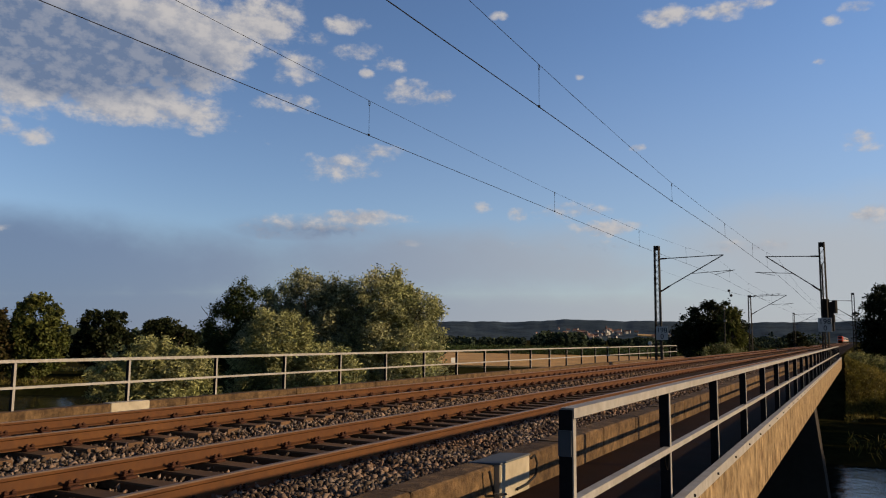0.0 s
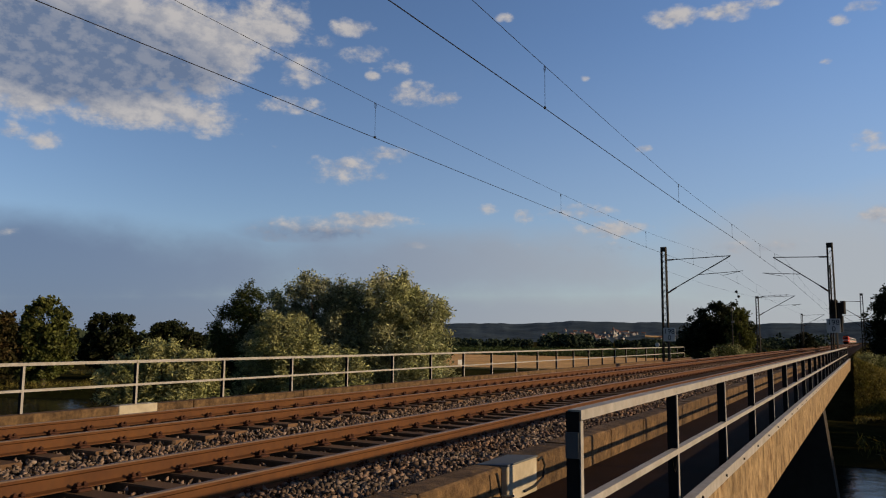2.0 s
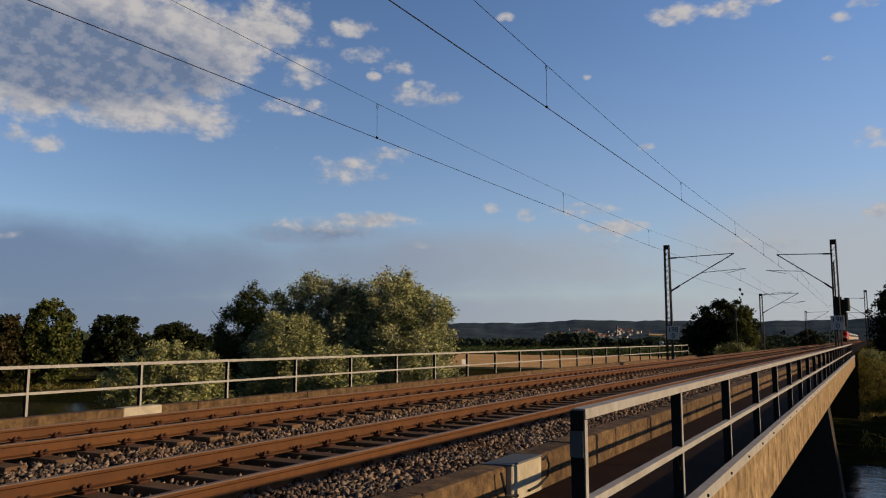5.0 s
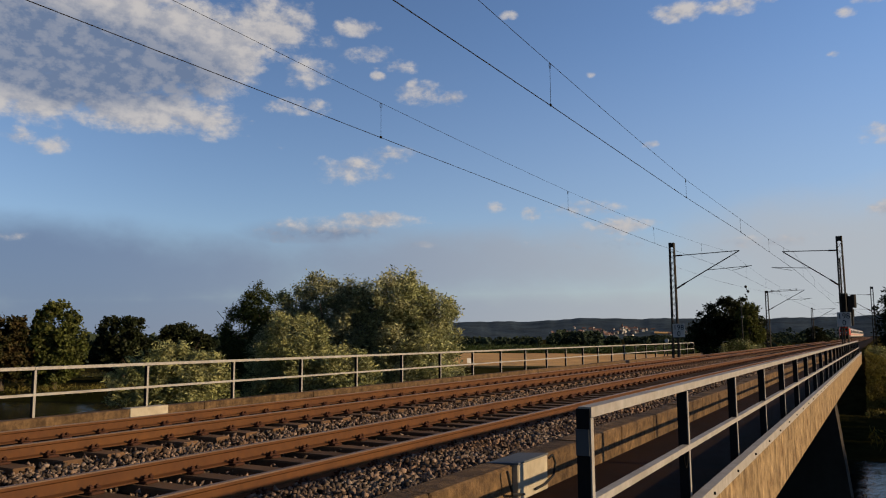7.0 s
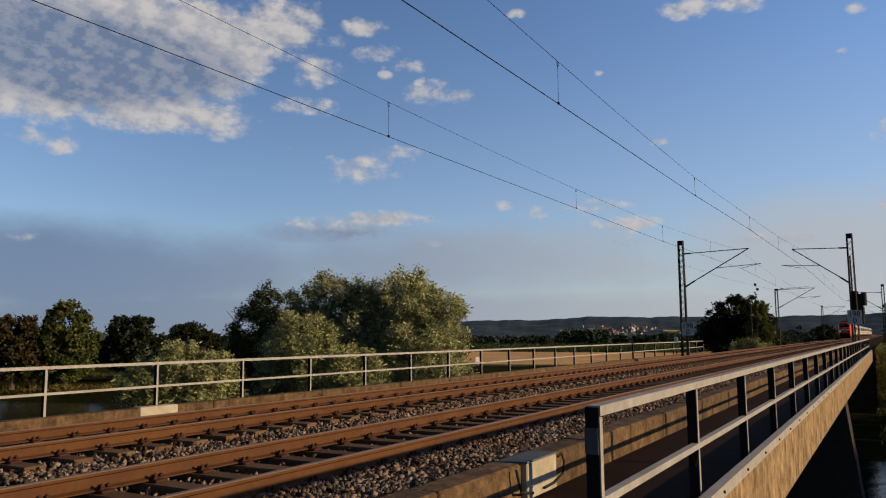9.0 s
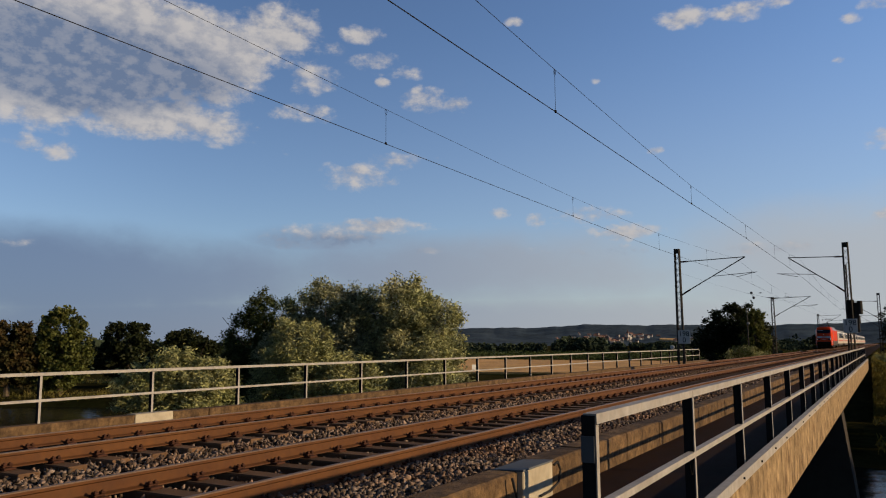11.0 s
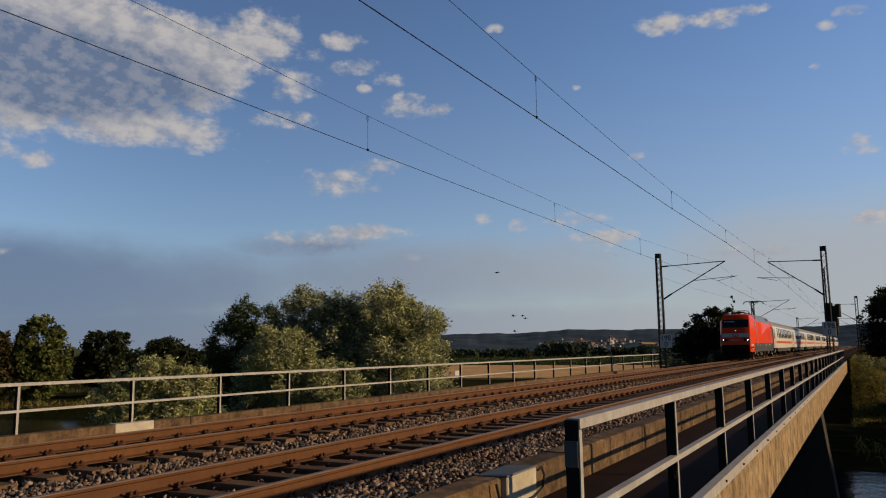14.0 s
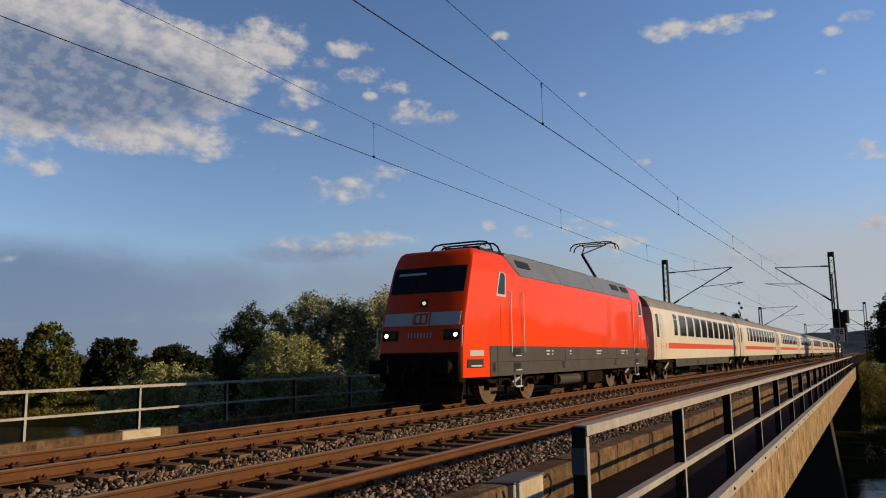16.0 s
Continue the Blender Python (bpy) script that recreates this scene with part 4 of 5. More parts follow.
def overhead(name_label, z, points, low, gap, k, drops, beyond):
    """Contact wire, messenger wire with its sag, and droppers. points: y, x of the contact wire; gap: the least distance between the wires, at y = low."""
    ob = thing("overhead_line", (0, 0, 0), name_label, "overhead line", "overhead lines")
    ys, xs = [p[0] for p in points], [p[1] for p in points]

    def wire_x(y):
        return float(np.interp(y, ys, xs))

    def mess(y):
        if y <= beyond[0]:
            return z + gap + k * (max(y, 2 * low - beyond[0]) - low) ** 2
        for a, b in zip(beyond, beyond[1:]):
            if a <= y <= b:
                t = (y - a) / (b - a)
                return z + gap + k * (beyond[0] - low) ** 2 * (1 - 3.2 * t * (1 - t))
        return z + 1.2

    def run(heights, r):
        """One bent wire as a single swept skin."""
        pts = [Vector(p) for p in heights]
        return Shape().loft([[(p.x + r * math.cos(a), p.y, p.z + r * math.sin(a)) for a in (0.4, 1.97, 3.54, 5.11)] for p in pts])
    part("contact_wire", run([(wire_x(y), y, z) for y in ys], 0.0095), M_WIRE, ob)
    steps = sorted(set(list(np.arange(ys[0], ys[-1], 4.0)) + ys))
    part("messenger_wire", run([(wire_x(y), y, mess(y)) for y in steps], 0.0055), M_WIRE, ob)
    for y in drops:
        s = Shape().bar((wire_x(y), y, z), (wire_x(y), y, mess(y)), 0.0045, 4)
        s.box(wire_x(y) - 0.014, wire_x(y) + 0.014, y - 0.03, y + 0.03, z - 0.012, z + 0.035)
        s.tube([(wire_x(y), y + 0.05 * math.sin(t), mess(y) - 0.06 + 0.06 * math.cos(t)) for t in np.linspace(0, 6.28, 8)], 0.005, 4)
        part("dropper", s, M_WIRE, ob)


overhead("dark overhead contact and messenger wires above the near track", ZR, [(-20.0, -5.6), (1.4, -5.55), (13.9, -5.386), (25.5, -5.28), (35.3, -5.05), (58.6, -4.85), (126.0, -5.4), (196.0, -5.7), (400.0, -5.85)], 32.0, 0.58, 0.0009,
         [13.9, 25.7, 35.6, 45.0, 52.0, 66, 80, 94, 108], [58.6, 126.0, 196.0, 400.0])
overhead("dark overhead contact and messenger wires above the far track", ZL, [(-20.0, -9.9), (-2.0, -9.8), (14.2, -9.64), (25.8, -9.5), (37.3, -9.36), (56.2, -8.7), (109.6, -9.6), (188.0, -9.75), (400.0, -9.85)], 27.0, 0.70, 0.0007,
         [14.2, 26.0, 37.6, 47.5, 64, 78, 92, 104], [56.2, 109.6, 188.0, 400.0])


def feeder():
    ob = thing("feeder_wire", (0, 0, 0), "thin feeder wire with two dark insulator beads", "wire")
    pts = [(-12.55, 56.2, 6.25), (-11.9, 68.0, 6.0), (-11.15, 80.0, 5.95), (-10.4, 95.0, 6.1), (-9.9, 109.6, 6.4)]
    part("wire", Shape().loft([[(x + 0.007 * math.cos(a), y, z + 0.007 * math.sin(a)) for a in (0.4, 1.97, 3.54, 5.11)] for x, y, z in pts]), M_WIRE, ob)
    for x, y, z in ((-11.15, 80.0, 6.07), (-11.0, 80.3, 5.62)):
        n = [[(x + r * math.cos(a), y + r * math.sin(a), z + h) for a in np.linspace(0, 2 * math.pi, 11)[:-1]] for r, h in ((0.02, -0.14), (0.1, -0.1), (0.135, 0.0), (0.1, 0.1), (0.02, 0.14))]
        part("bead", Shape().loft(n), M_BLACK, ob, smooth=True)
    part("hanger", Shape().bar((-11.1, 80.1, 5.75), (-11.1, 80.1, 6.0), 0.02, 5), M_WIRE, ob)


feeder()

# ---------------------------------------------------------------- train
def slab(s, pts, off):
    """A flat piece: its outer outline, and its thickness as a way inwards."""
    n = len(pts)
    return s.add(list(pts) + [tuple(Vector(p) + Vector(off)) for p in pts],
                 [tuple(range(n)), tuple(range(n, 2 * n))[::-1]] + [(i, n + i, n + (i + 1) % n, (i + 1) % n) for i in range(n)])


def wheel_mesh(r):
    s = Shape()
    prof = [(0.0, 0.10), (0.10, 0.10), (0.12, 0.09), (0.16, 0.05), (r - 0.14, 0.035), (r - 0.10, 0.065), (r, 0.065), (r, -0.055), (r + 0.028, -0.062), (r + 0.028, -0.09), (r - 0.1, -0.09), (0.0, -0.09)]
    n = 28
    s.loft([[(x, k * math.cos(2 * math.pi * i / n), k * math.sin(2 * math.pi * i / n)) for i in range(n)] for k, x in [(max(k, 0.004), x) for k, x in prof]])
    return s.mesh("wheel", M_WHEEL, True)


def bogie(ob, y, base, r, name="bogie"):
    """A bogie frame with its wheels, axle boxes and springs, centred at y."""
    s = Shape()
    for sx in (-1, 1):
        s.prism([(y - base / 2 - 0.7, 0.62), (y - base / 2 - 0.55, 0.82), (y - 0.75, 0.84), (y - 0.5, 0.60), (y + 0.5, 0.60), (y + 0.75, 0.84), (y + base / 2 + 0.55, 0.82), (y + base / 2 + 0.7, 0.62),
                 (y + base / 2 + 0.4, 0.55), (y + 0.7, 0.62), (y + 0.45, 0.42), (y - 0.45, 0.42), (y - 0.7, 0.62), (y - base / 2 - 0.4, 0.55)], "x", *sorted((sx * 0.98, sx * 1.12)))
    s.box(-1.0, 1.0, y - 0.35, y + 0.35, 0.45, 0.75)
    b = part(name, s, M_UNDER, ob, "dirty brown bogie frame, base colour darkened for shade")
    w = wheel_mesh(r)
    for k in (-1, 1):
        yy = y + k * base / 2
        part("axle", Shape().bar((-0.72, yy, r), (0.72, yy, r), 0.09, 8), M_UNDER, b)
        for sx in (-1, 1):
            part("wheel", w, None, b, at=pose(sx * 0.76, yy, r, 0, 0, 0 if sx > 0 else 180))
            part("axle_box", Shape().box(*sorted((sx * 0.92, sx * 1.14)), yy - 0.16, yy + 0.16, r - 0.17, r + 0.17, 0.03).bar((sx * 1.12, yy, r), (sx * 1.17, yy, r), 0.11, 10), M_UNDER, b)
            part("spring", Shape().bar((sx * 1.05, yy - 0.28, r + 0.02), (sx * 1.05, yy - 0.28, 0.82), 0.085, 8).bar((sx * 1.05, yy + 0.28, r + 0.02), (sx * 1.05, yy + 0.28, 0.82), 0.085, 8), M_UNDER, b)
    for sx in (-1, 1):
        part("damper", Shape().bar((sx * 1.18, y - 0.55, 0.52), (sx * 1.18, y + 0.35, 0.80), 0.045, 8), M_GALV, b)
        part("brake_hanger", Shape().beam((sx * 1.0, y - base / 2 + 0.75, 0.25), (sx * 1.0, y - base / 2 + 0.7, 0.8), 0.08, 0.05).beam((sx * 1.0, y + base / 2 - 0.75, 0.25), (sx * 1.0, y + base / 2 - 0.7, 0.8), 0.08, 0.05), M_UNDER, b)


LOCO = 17.5
# height, front y, half width of the front, y where the cheek meets the side, half width of the side
CAB = [(0.74, 0.03, 1.18, 1.02, 1.42), (1.43, 0.0, 1.21, 1.06, 1.42), (2.20, 0.15, 1.20, 1.22, 1.42), (2.87, 0.40, 1.18, 1.38, 1.42), (3.30, 0.56, 1.17, 1.50, 1.42),
       (3.44, 0.62, 1.165, 1.55, 1.415), (3.56, 0.67, 1.16, 1.62, 1.345), (3.80, 0.79, 1.13, 1.80, 1.22), (3.95, 0.88, 1.08, 1.94, 1.14), (4.02, 0.98, 1.03, 2.0, 1.06), (4.05, 1.14, 0.93, 2.0, 0.95)]


def cab_at(z, k):
    return float(np.interp(z, [c[0] for c in CAB], [c[k] for c in CAB]))


def locomotive():
    ob = thing("locomotive", (FAR, 600, 0), "bright red electric locomotive with grey skirts and roof, headlamps lit", "locomotive")
    rings = []
    for z, fy, fw, cy, sw in CAB:
        r = 0.07
        half = [(fw - r, fy), (fw, fy + r * 0.6), (sw - 0.02, cy - 0.08), (sw, cy)]
        front = [(-x, y) for x, y in half[::-1]] + half
        back = [(x, LOCO - y) for x, y in half[::-1]] + [(-x, LOCO - y) for x, y in half]
        rings.append([(x, y, z) for x, y in front + back])
    body = part("body", Shape().loft(rings), M_RED, ob, "glossy traffic-red body", smooth=True)

    def panel(name, pts, off, material, parent, label=""):
        return part(name, slab(Shape(), pts, off), material, parent, label)

    for end in (0, 1):
        def P(x, y, z):
            return (x, y, z) if end == 0 else (-x, LOCO - y, z)

        def F(x, z, d=0.012):
            return P(x, cab_at(z, 1) - d, z)
        i = (0, 0.03 if end == 0 else -0.03, 0)
        glass = panel("windscreen", [F(-1.07, 2.87), F(1.07, 2.87), F(1.08, 3.3), F(1.06, 3.56), F(-1.06, 3.56), F(-1.08, 3.3)], i, M_GLASS, ob, "dark wide windscreen")
        panel("window_divider", [F(-0.03, 2.88, 0.02), F(0.03, 2.88, 0.02), F(0.03, 3.55, 0.02), F(-0.03, 3.55, 0.02)], i, M_BLACK, glass)
        panel("sun_blind", [F(-0.92, 3.36, 0.016), F(-0.1, 3.36, 0.016), F(-0.1, 3.42, 0.016), F(-0.92, 3.42, 0.016)], (0, 0.002, 0), M_PANEL, glass)
        for a in (-1, 1):
            wp = Shape().bar(F(a * 0.55, 2.82, 0.04), F(a * 0.25, 3.35, 0.03), 0.012, 5)
            part("wiper", wp, M_BLACK, glass)
            panel("light_band", [F(a * 0.26, 2.03, 0.02), F(a * 1.10, 2.03, 0.02), F(a * 1.10, 2.2, 0.02), F(a * 1.10, 2.36, 0.02), F(a * 0.26, 2.36, 0.02), F(a * 0.26, 2.2, 0.02)][::a], i, M_PANEL, ob, "pale grey front stripe")
            h = panel("lamp_housing", [F(a * 0.66, 1.66), F(a * 1.12, 1.66), F(a * 1.12, 1.92), F(a * 0.66, 1.92)][::a], i, M_BLACK, ob, "black twin lamp housing")
            part("headlamp", Shape().bar(F(a * 1.0, 1.79, 0.0), F(a * 1.0, 1.79, 0.03), 0.05, 14), M_LAMP if end == 0 else M_GLASS, h, "lit round headlamp" if end == 0 else "")
            part("tail_lamp", Shape().bar(F(a * 0.78, 1.79, 0.0), F(a * 0.78, 1.79, 0.025), 0.075, 12), M_GLASS, h)
            bf = part("buffer", Shape().bar(P(a * 0.85, 0.05, 1.02), P(a * 0.85, -0.36, 1.02), 0.13, 12).bar(P(a * 0.85, -0.34, 1.02), P(a * 0.85, -0.50, 1.02), 0.085, 10), M_UNDER, ob, "black side buffer")
            part("buffer_head", Shape().box(*sorted((P(a * 0.85 - 0.28, 0, 0)[0], P(a * 0.85 + 0.28, 0, 0)[0])), *sorted((P(0, -0.50, 0)[1], P(0, -0.56, 0)[1])), 0.85, 1.19, 0.02), M_UNDER, bf)
            part("guard_iron", Shape().beam(P(a * 0.75, 0.25, 0.7), P(a * 0.75, 0.2, 0.12), 0.2, 0.05), M_UNDER, ob)
            part("brake_hose", Shape().loft([[P(a * 0.35 + 0.028 * math.cos(w), -0.1 - 0.16 * math.sin(t), 0.95 - 0.28 * t / 1.57 + 0.028 * math.sin(w)) for w in (0.3, 1.56, 2.82, 4.07, 5.33)] for t in np.linspace(0, 2.6, 8)]), M_RUBBER, ob)
            # cheek fittings: lamp panel, step recess as a flat black shade panel, warning mark
            for name, u0, u1, z0, z1, ma in (("cheek_plate", 0.28, 0.78, 1.26, 1.40, M_PANEL), ("step_recess", 0.18, 0.76, 0.98, 1.18, M_BLACK), ("step", 0.3, 0.7, 1.0, 1.04, M_PANEL)):
                def C(u, z, d=0.012):
                    x = 1.165 + (1.42 - 1.165) * u
                    y = 0.04 + 1.0 * u
                    return P(a * (x + d), y - d * 0.4, z)
                d = 0.04 if name == "step" else 0.03
                panel(name, [C(u0, z0, d), C(u1, z0, d), C(u1, z1, d), C(u0, z1, d)], (-0.02 * a * (1 if end == 0 else -1), 0, 0), ma, ob)
            part("grab_rail", Shape().tube([P(a * 1.205, -0.03, 1.5), P(a * 1.23, -0.05, 1.55), P(a * 1.23, -0.02, 1.95), P(a * 1.2, 0.08, 2.0)], 0.016, 6), M_PANEL, ob)
        lamp_top = panel("top_lamp_plate", [F(-0.11, 2.50), F(0.11, 2.50), F(0.10, 2.70), F(-0.10, 2.70)], i, M_BLACK, ob)
        part("top_lamp", Shape().bar(F(0, 2.6, 0.0), F(0, 2.6, 0.035), 0.05, 12), M_DIMLAMP if end == 0 else M_GLASS, lamp_top, "small upper headlamp")
        # badge: a framed plain emblem; the running number as plain bars
        bd = panel("badge", [F(-0.22, 2.02, 0.05), F(0.22, 2.02, 0.05), F(0.22, 2.37, 0.05), F(-0.22, 2.37, 0.05)], i, M_PANEL, ob, "pale framed emblem on red")
        panel("badge_field", [F(-0.19, 2.05, 0.056), F(0.19, 2.05, 0.056), F(0.19, 2.34, 0.056), F(-0.19, 2.34, 0.056)], (0, 0.002, 0), M_RED, bd)
        for x0, x1 in ((-0.14, -0.03), (0.03, 0.14)):
            panel("badge_bar", [F(x0, 2.10, 0.062), F(x1, 2.10, 0.062), F(x1, 2.29, 0.062), F(x0, 2.29, 0.062)], (0, 0.002, 0), M_PANEL, bd)
        for k in range(8):
            x0 = -0.36 + k * 0.092
            panel("number_bar", [F(x0, 1.73), F(x0 + 0.035, 1.73), F(x0 + 0.035, 1.85), F(x0, 1.85)], (0, 0.004, 0), M_PANEL, ob)
        part("buffer_beam", Shape().box(-1.15, 1.15, *sorted((P(0, -0.05, 0)[1], P(0, 0.30, 0)[1])), 0.62, 1.36, 0.03), M_UNDER, ob, "black buffer beam")
        part("coupling", Shape().box(-0.09, 0.09, *sorted((P(0, -0.05, 0)[1], P(0, -0.32, 0)[1])), 0.9, 1.1, 0.02).tube([P(0, -0.3, 1.0), P(0.0, -0.36, 0.8), P(0.0, -0.3, 0.6)], 0.045, 6), M_UNDER, ob, "screw coupling")
        part("snow_plough", slab(Shape(), [P(-1.12, 0.22, 0.62), P(-1.16, -0.02, 0.16), P(0, -0.22, 0.16), P(1.16, -0.02, 0.16), P(1.12, 0.22, 0.62), P(0, 0.05, 0.62)], (0, 0.05 if end == 0 else -0.05, 0)), M_UNDER, ob, "dark rail guard plough")
        for a in (-1, 1):
            x = P(a * 1.424, 0, 0)[0]
            sg = 1 if x > 0 else -1
            off = (-0.02 * sg, 0, 0)
            X = lambda y, z, d=0.0: (x + sg * d, P(0, y, 0)[1], z)
            dr = panel("cab_door", [X(1.78, 1.52, 0.003), X(3.05, 1.52, 0.003), X(3.05, 3.42, 0.003), X(2.1, 3.42, 0.003), X(1.78, 3.1, 0.003)], off, M_RED, ob, "red cab door")
            panel("door_window", [X(1.62, 2.86, 0.008), X(2.06, 2.86, 0.008), X(2.10, 3.36, 0.008), X(2.0, 3.43, 0.008), X(1.82, 3.43, 0.008)], off, M_GLASS, dr, "cab side window")
            panel("window_surround", [X(1.54, 2.80, 0.004), X(2.12, 2.80, 0.004), X(2.16, 3.4, 0.004), X(2.0, 3.45, 0.004), X(1.76, 3.45, 0.004)], off, M_PANEL, dr)
            for y in (2.33, 3.17):
                part("hand_rail", Shape().tube([X(y, 1.36, 0.0), X(y, 1.36, 0.06), X(y, 2.95, 0.06), X(y, 2.95, 0.0)], 0.016, 6), M_PANEL, ob)
            # step recesses: raised black panels in place of the shade inside
            for z in (1.34, 0.96):
                panel("step_pocket", [X(2.5, z - 0.11, 0.022), X(2.98, z - 0.11, 0.022), X(2.98, z + 0.11, 0.022), X(2.5, z + 0.11, 0.022)], off, M_BLACK, ob, "flat black panel for the shade in a step recess")
                part("step_tread", Shape().box(*sorted((x + sg * 0.018, x + sg * 0.06)), *sorted((X(2.55, 0)[1], X(2.95, 0)[1])), z - 0.10, z - 0.07), M_PANEL, ob)
            part("hanging_step", Shape().box(*sorted((x - sg * 0.1, x + sg * 0.05)), *sorted((X(2.55, 0)[1], X(3.0, 0)[1])), 0.42, 0.46).beam((x, X(2.57, 0)[1], 0.44), (x, X(2.57, 0)[1], 0.75), 0.03, 0.03).beam((x, X(2.98, 0)[1], 0.44), (x, X(2.98, 0)[1], 0.75), 0.03, 0.03), M_PANEL, ob)
    # grey side skirts in panels
    for sg in (-1, 1):
        x = 1.42 * sg
        for a, b in ((1.08, 1.5), (1.52, 6.48), (6.5, 12.0), (12.02, 15.98), (16.0, LOCO - 1.08)):
            part("skirt_panel", Shape().box(*sorted((x, x + sg * 0.02)), a, b, 0.74, 1.092, 0.006), M_GREY, ob, "grey side skirt")
            part("sill_panel", Shape().box(*sorted((x, x + sg * 0.018)), a, b, 1.10, 1.51, 0.006), M_GREY, ob)
        part("side_backing", Shape().box(*sorted((x - sg * 0.01, x + sg * 0.006)), 1.08, LOCO - 1.08, 0.745, 1.505), M_BLACK, ob)
        # jacking pockets have no hollow, black boxes give their shade
        for y in (1.28, 6.3, 11.8, 16.2):
            part("jacking_pocket", Shape().box(*sorted((x, x + sg * 0.024)), y - 0.09, y + 0.09, 0.86, 1.07), M_BLACK, ob)
        for y, w in ((4.9, 0.28), (5.35, 0.12), (6.9, 0.16), (9.6, 0.6), (12.6, 0.5), (13.3, 0.2)):
            part("side_marking", Shape().box(*sorted((x, x + sg * 0.021)), y, y + w, 1.36, 1.41).box(*sorted((x, x + sg * 0.021)), y + 0.02, y + w * 0.8, 1.27, 1.31), M_PANEL, ob)
        # roof cants in panels with grilles
        q = lambda y, k, d=0.0: (sg * (1.415 - (1.415 - 1.10) * k + 0.014 + d), y, 3.45 + 0.56 * k + 0.014 + d)
        for a, b, ka in ((2.7, 6.4, 0.75), (6.42, 9.8, 0.0), (9.82, LOCO - 2.7, -0.75)):
            part("roof_panel", slab(Shape(), [q(a + max(ka, 0) * 0.55, 0), q(b + min(ka, 0) * 0.55, 0), q(b, 1), q(a, 1)], (-0.02 * sg, 0, -0.03)), M_ROOFGREY, ob, "grey roof cant panel")
        for y in (3.3, 12.3, 13.6):
            part("roof_grille", slab(Shape(), [q(y, 0.45, 0.012), q(y + 0.95, 0.45, 0.012), q(y + 0.95, 0.82, 0.012), q(y, 0.82, 0.012)], (-0.02 * sg, 0, -0.03)), M_BLACK, ob, "black roof grille")
    part("roof_deck", Shape().box(-1.13, 1.13, 2.75, LOCO - 2.75, 3.98, 4.085, 0.02), M_ROOFGREY, ob, "grey flat roof")
    part("transformer_case", Shape().box(-1.15, 1.15, 6.3, 11.2, 0.32, 0.74, 0.05), M_UNDER, ob)
    for sg in (-1, 1):
        part("air_tank", Shape().bar((sg * 1.1, 6.5, 0.5), (sg * 1.1, 8.4, 0.5), 0.16, 12), M_GREY, ob, "grey air tank")
        part("equipment_case", Shape().box(*sorted((sg * 0.9, sg * 1.3)), 9.0, 10.6, 0.3, 0.7, 0.03), M_UNDER, ob)
    for y in (3.5, LOCO - 3.1):
        bogie(ob, y, 2.6, 0.60)
    for y in (6.9, 8.2, 9.5, 10.6):
        part("roof_insulator", Shape().bar((0.35, y, 4.07), (0.35, y, 4.32), 0.06, 8), M_INSUL, ob)
    part("roof_bus_bar", Shape().bar((0.35, 5.0, 4.33), (0.35, 12.0, 4.33), 0.018, 6), M_WIRE, ob)
    pantograph(ob, 3.1, 1, 0.0), pantograph(ob, LOCO - 3.2, -1, 1.0)
    return ob


def pantograph(ob, y, sg, up):
    """A single-arm pantograph on the roof: its base frame, arms and head; up = 1 raised to the wire, 0 folded."""
    base = Shape()
    for x in (-0.55, 0.55):
        base.beam((x, y - 0.75, 4.2), (x, y + 0.75, 4.2), 0.07, 0.07)
        for yy in (y - 0.6, y + 0.6):
            base.bar((x, yy, 4.04), (x, yy, 4.24), 0.055, 8)
    for yy in (y - 0.7, y, y + 0.7):
        base.beam((-0.55, yy, 4.26), (0.55, yy, 4.26), 0.06, 0.06)
    part("pantograph_base", base, M_MAST, ob, "dark pantograph base on insulators")
    foot, knee = (0, y + 0.55 * sg * -1, 4.3), (0, y + (-1.55 if up else 1.0) * (1 if up else sg), 5.22 if up else 4.38)
    if up:
        foot = (0, y + 0.35, 4.3)
    head_y, head_z = (y + 0.05, 5.86) if up else (y - 0.55 * sg, 4.40)
    arm = Shape().bar(foot, knee, 0.055, 8).bar((0.12, foot[1] - 0.25, 4.3), (0.1, knee[1], knee[2] - 0.12), 0.02, 6)
    part("lower_arm", arm, M_MAST, ob)
    fork = Shape().bar(knee, (-0.42, head_y, head_z - 0.12), 0.026, 6).bar(knee, (0.42, head_y, head_z - 0.12), 0.026, 6).bar((-0.46, head_y, head_z - 0.12), (0.46, head_y, head_z - 0.12), 0.025, 6)
    part("upper_arm", fork, M_MAST, ob)
    head = Shape()
    for d in (-0.24, 0.24):
        pts = [(-0.98, head_y + d, head_z - 0.30), (-0.93, head_y + d, head_z - 0.14), (-0.80, head_y + d, head_z - 0.03), (-0.6, head_y + d, head_z), (0.6, head_y + d, head_z), (0.80, head_y + d, head_z - 0.03), (0.93, head_y + d, head_z - 0.14), (0.98, head_y + d, head_z - 0.30)]
        head.tube(pts, 0.026, 6)
    for x in (-0.55, 0.55):
        head.bar((x, head_y - 0.24, head_z - 0.05), (x, head_y + 0.24, head_z - 0.05), 0.018, 5)
        head.bar((x * 0.8, head_y, head_z - 0.12), (x, head_y, head_z - 0.04), 0.018, 5)
    part("pantograph_head", head, M_MAST, ob, "collector head with curved horns")


COACH = 25.05


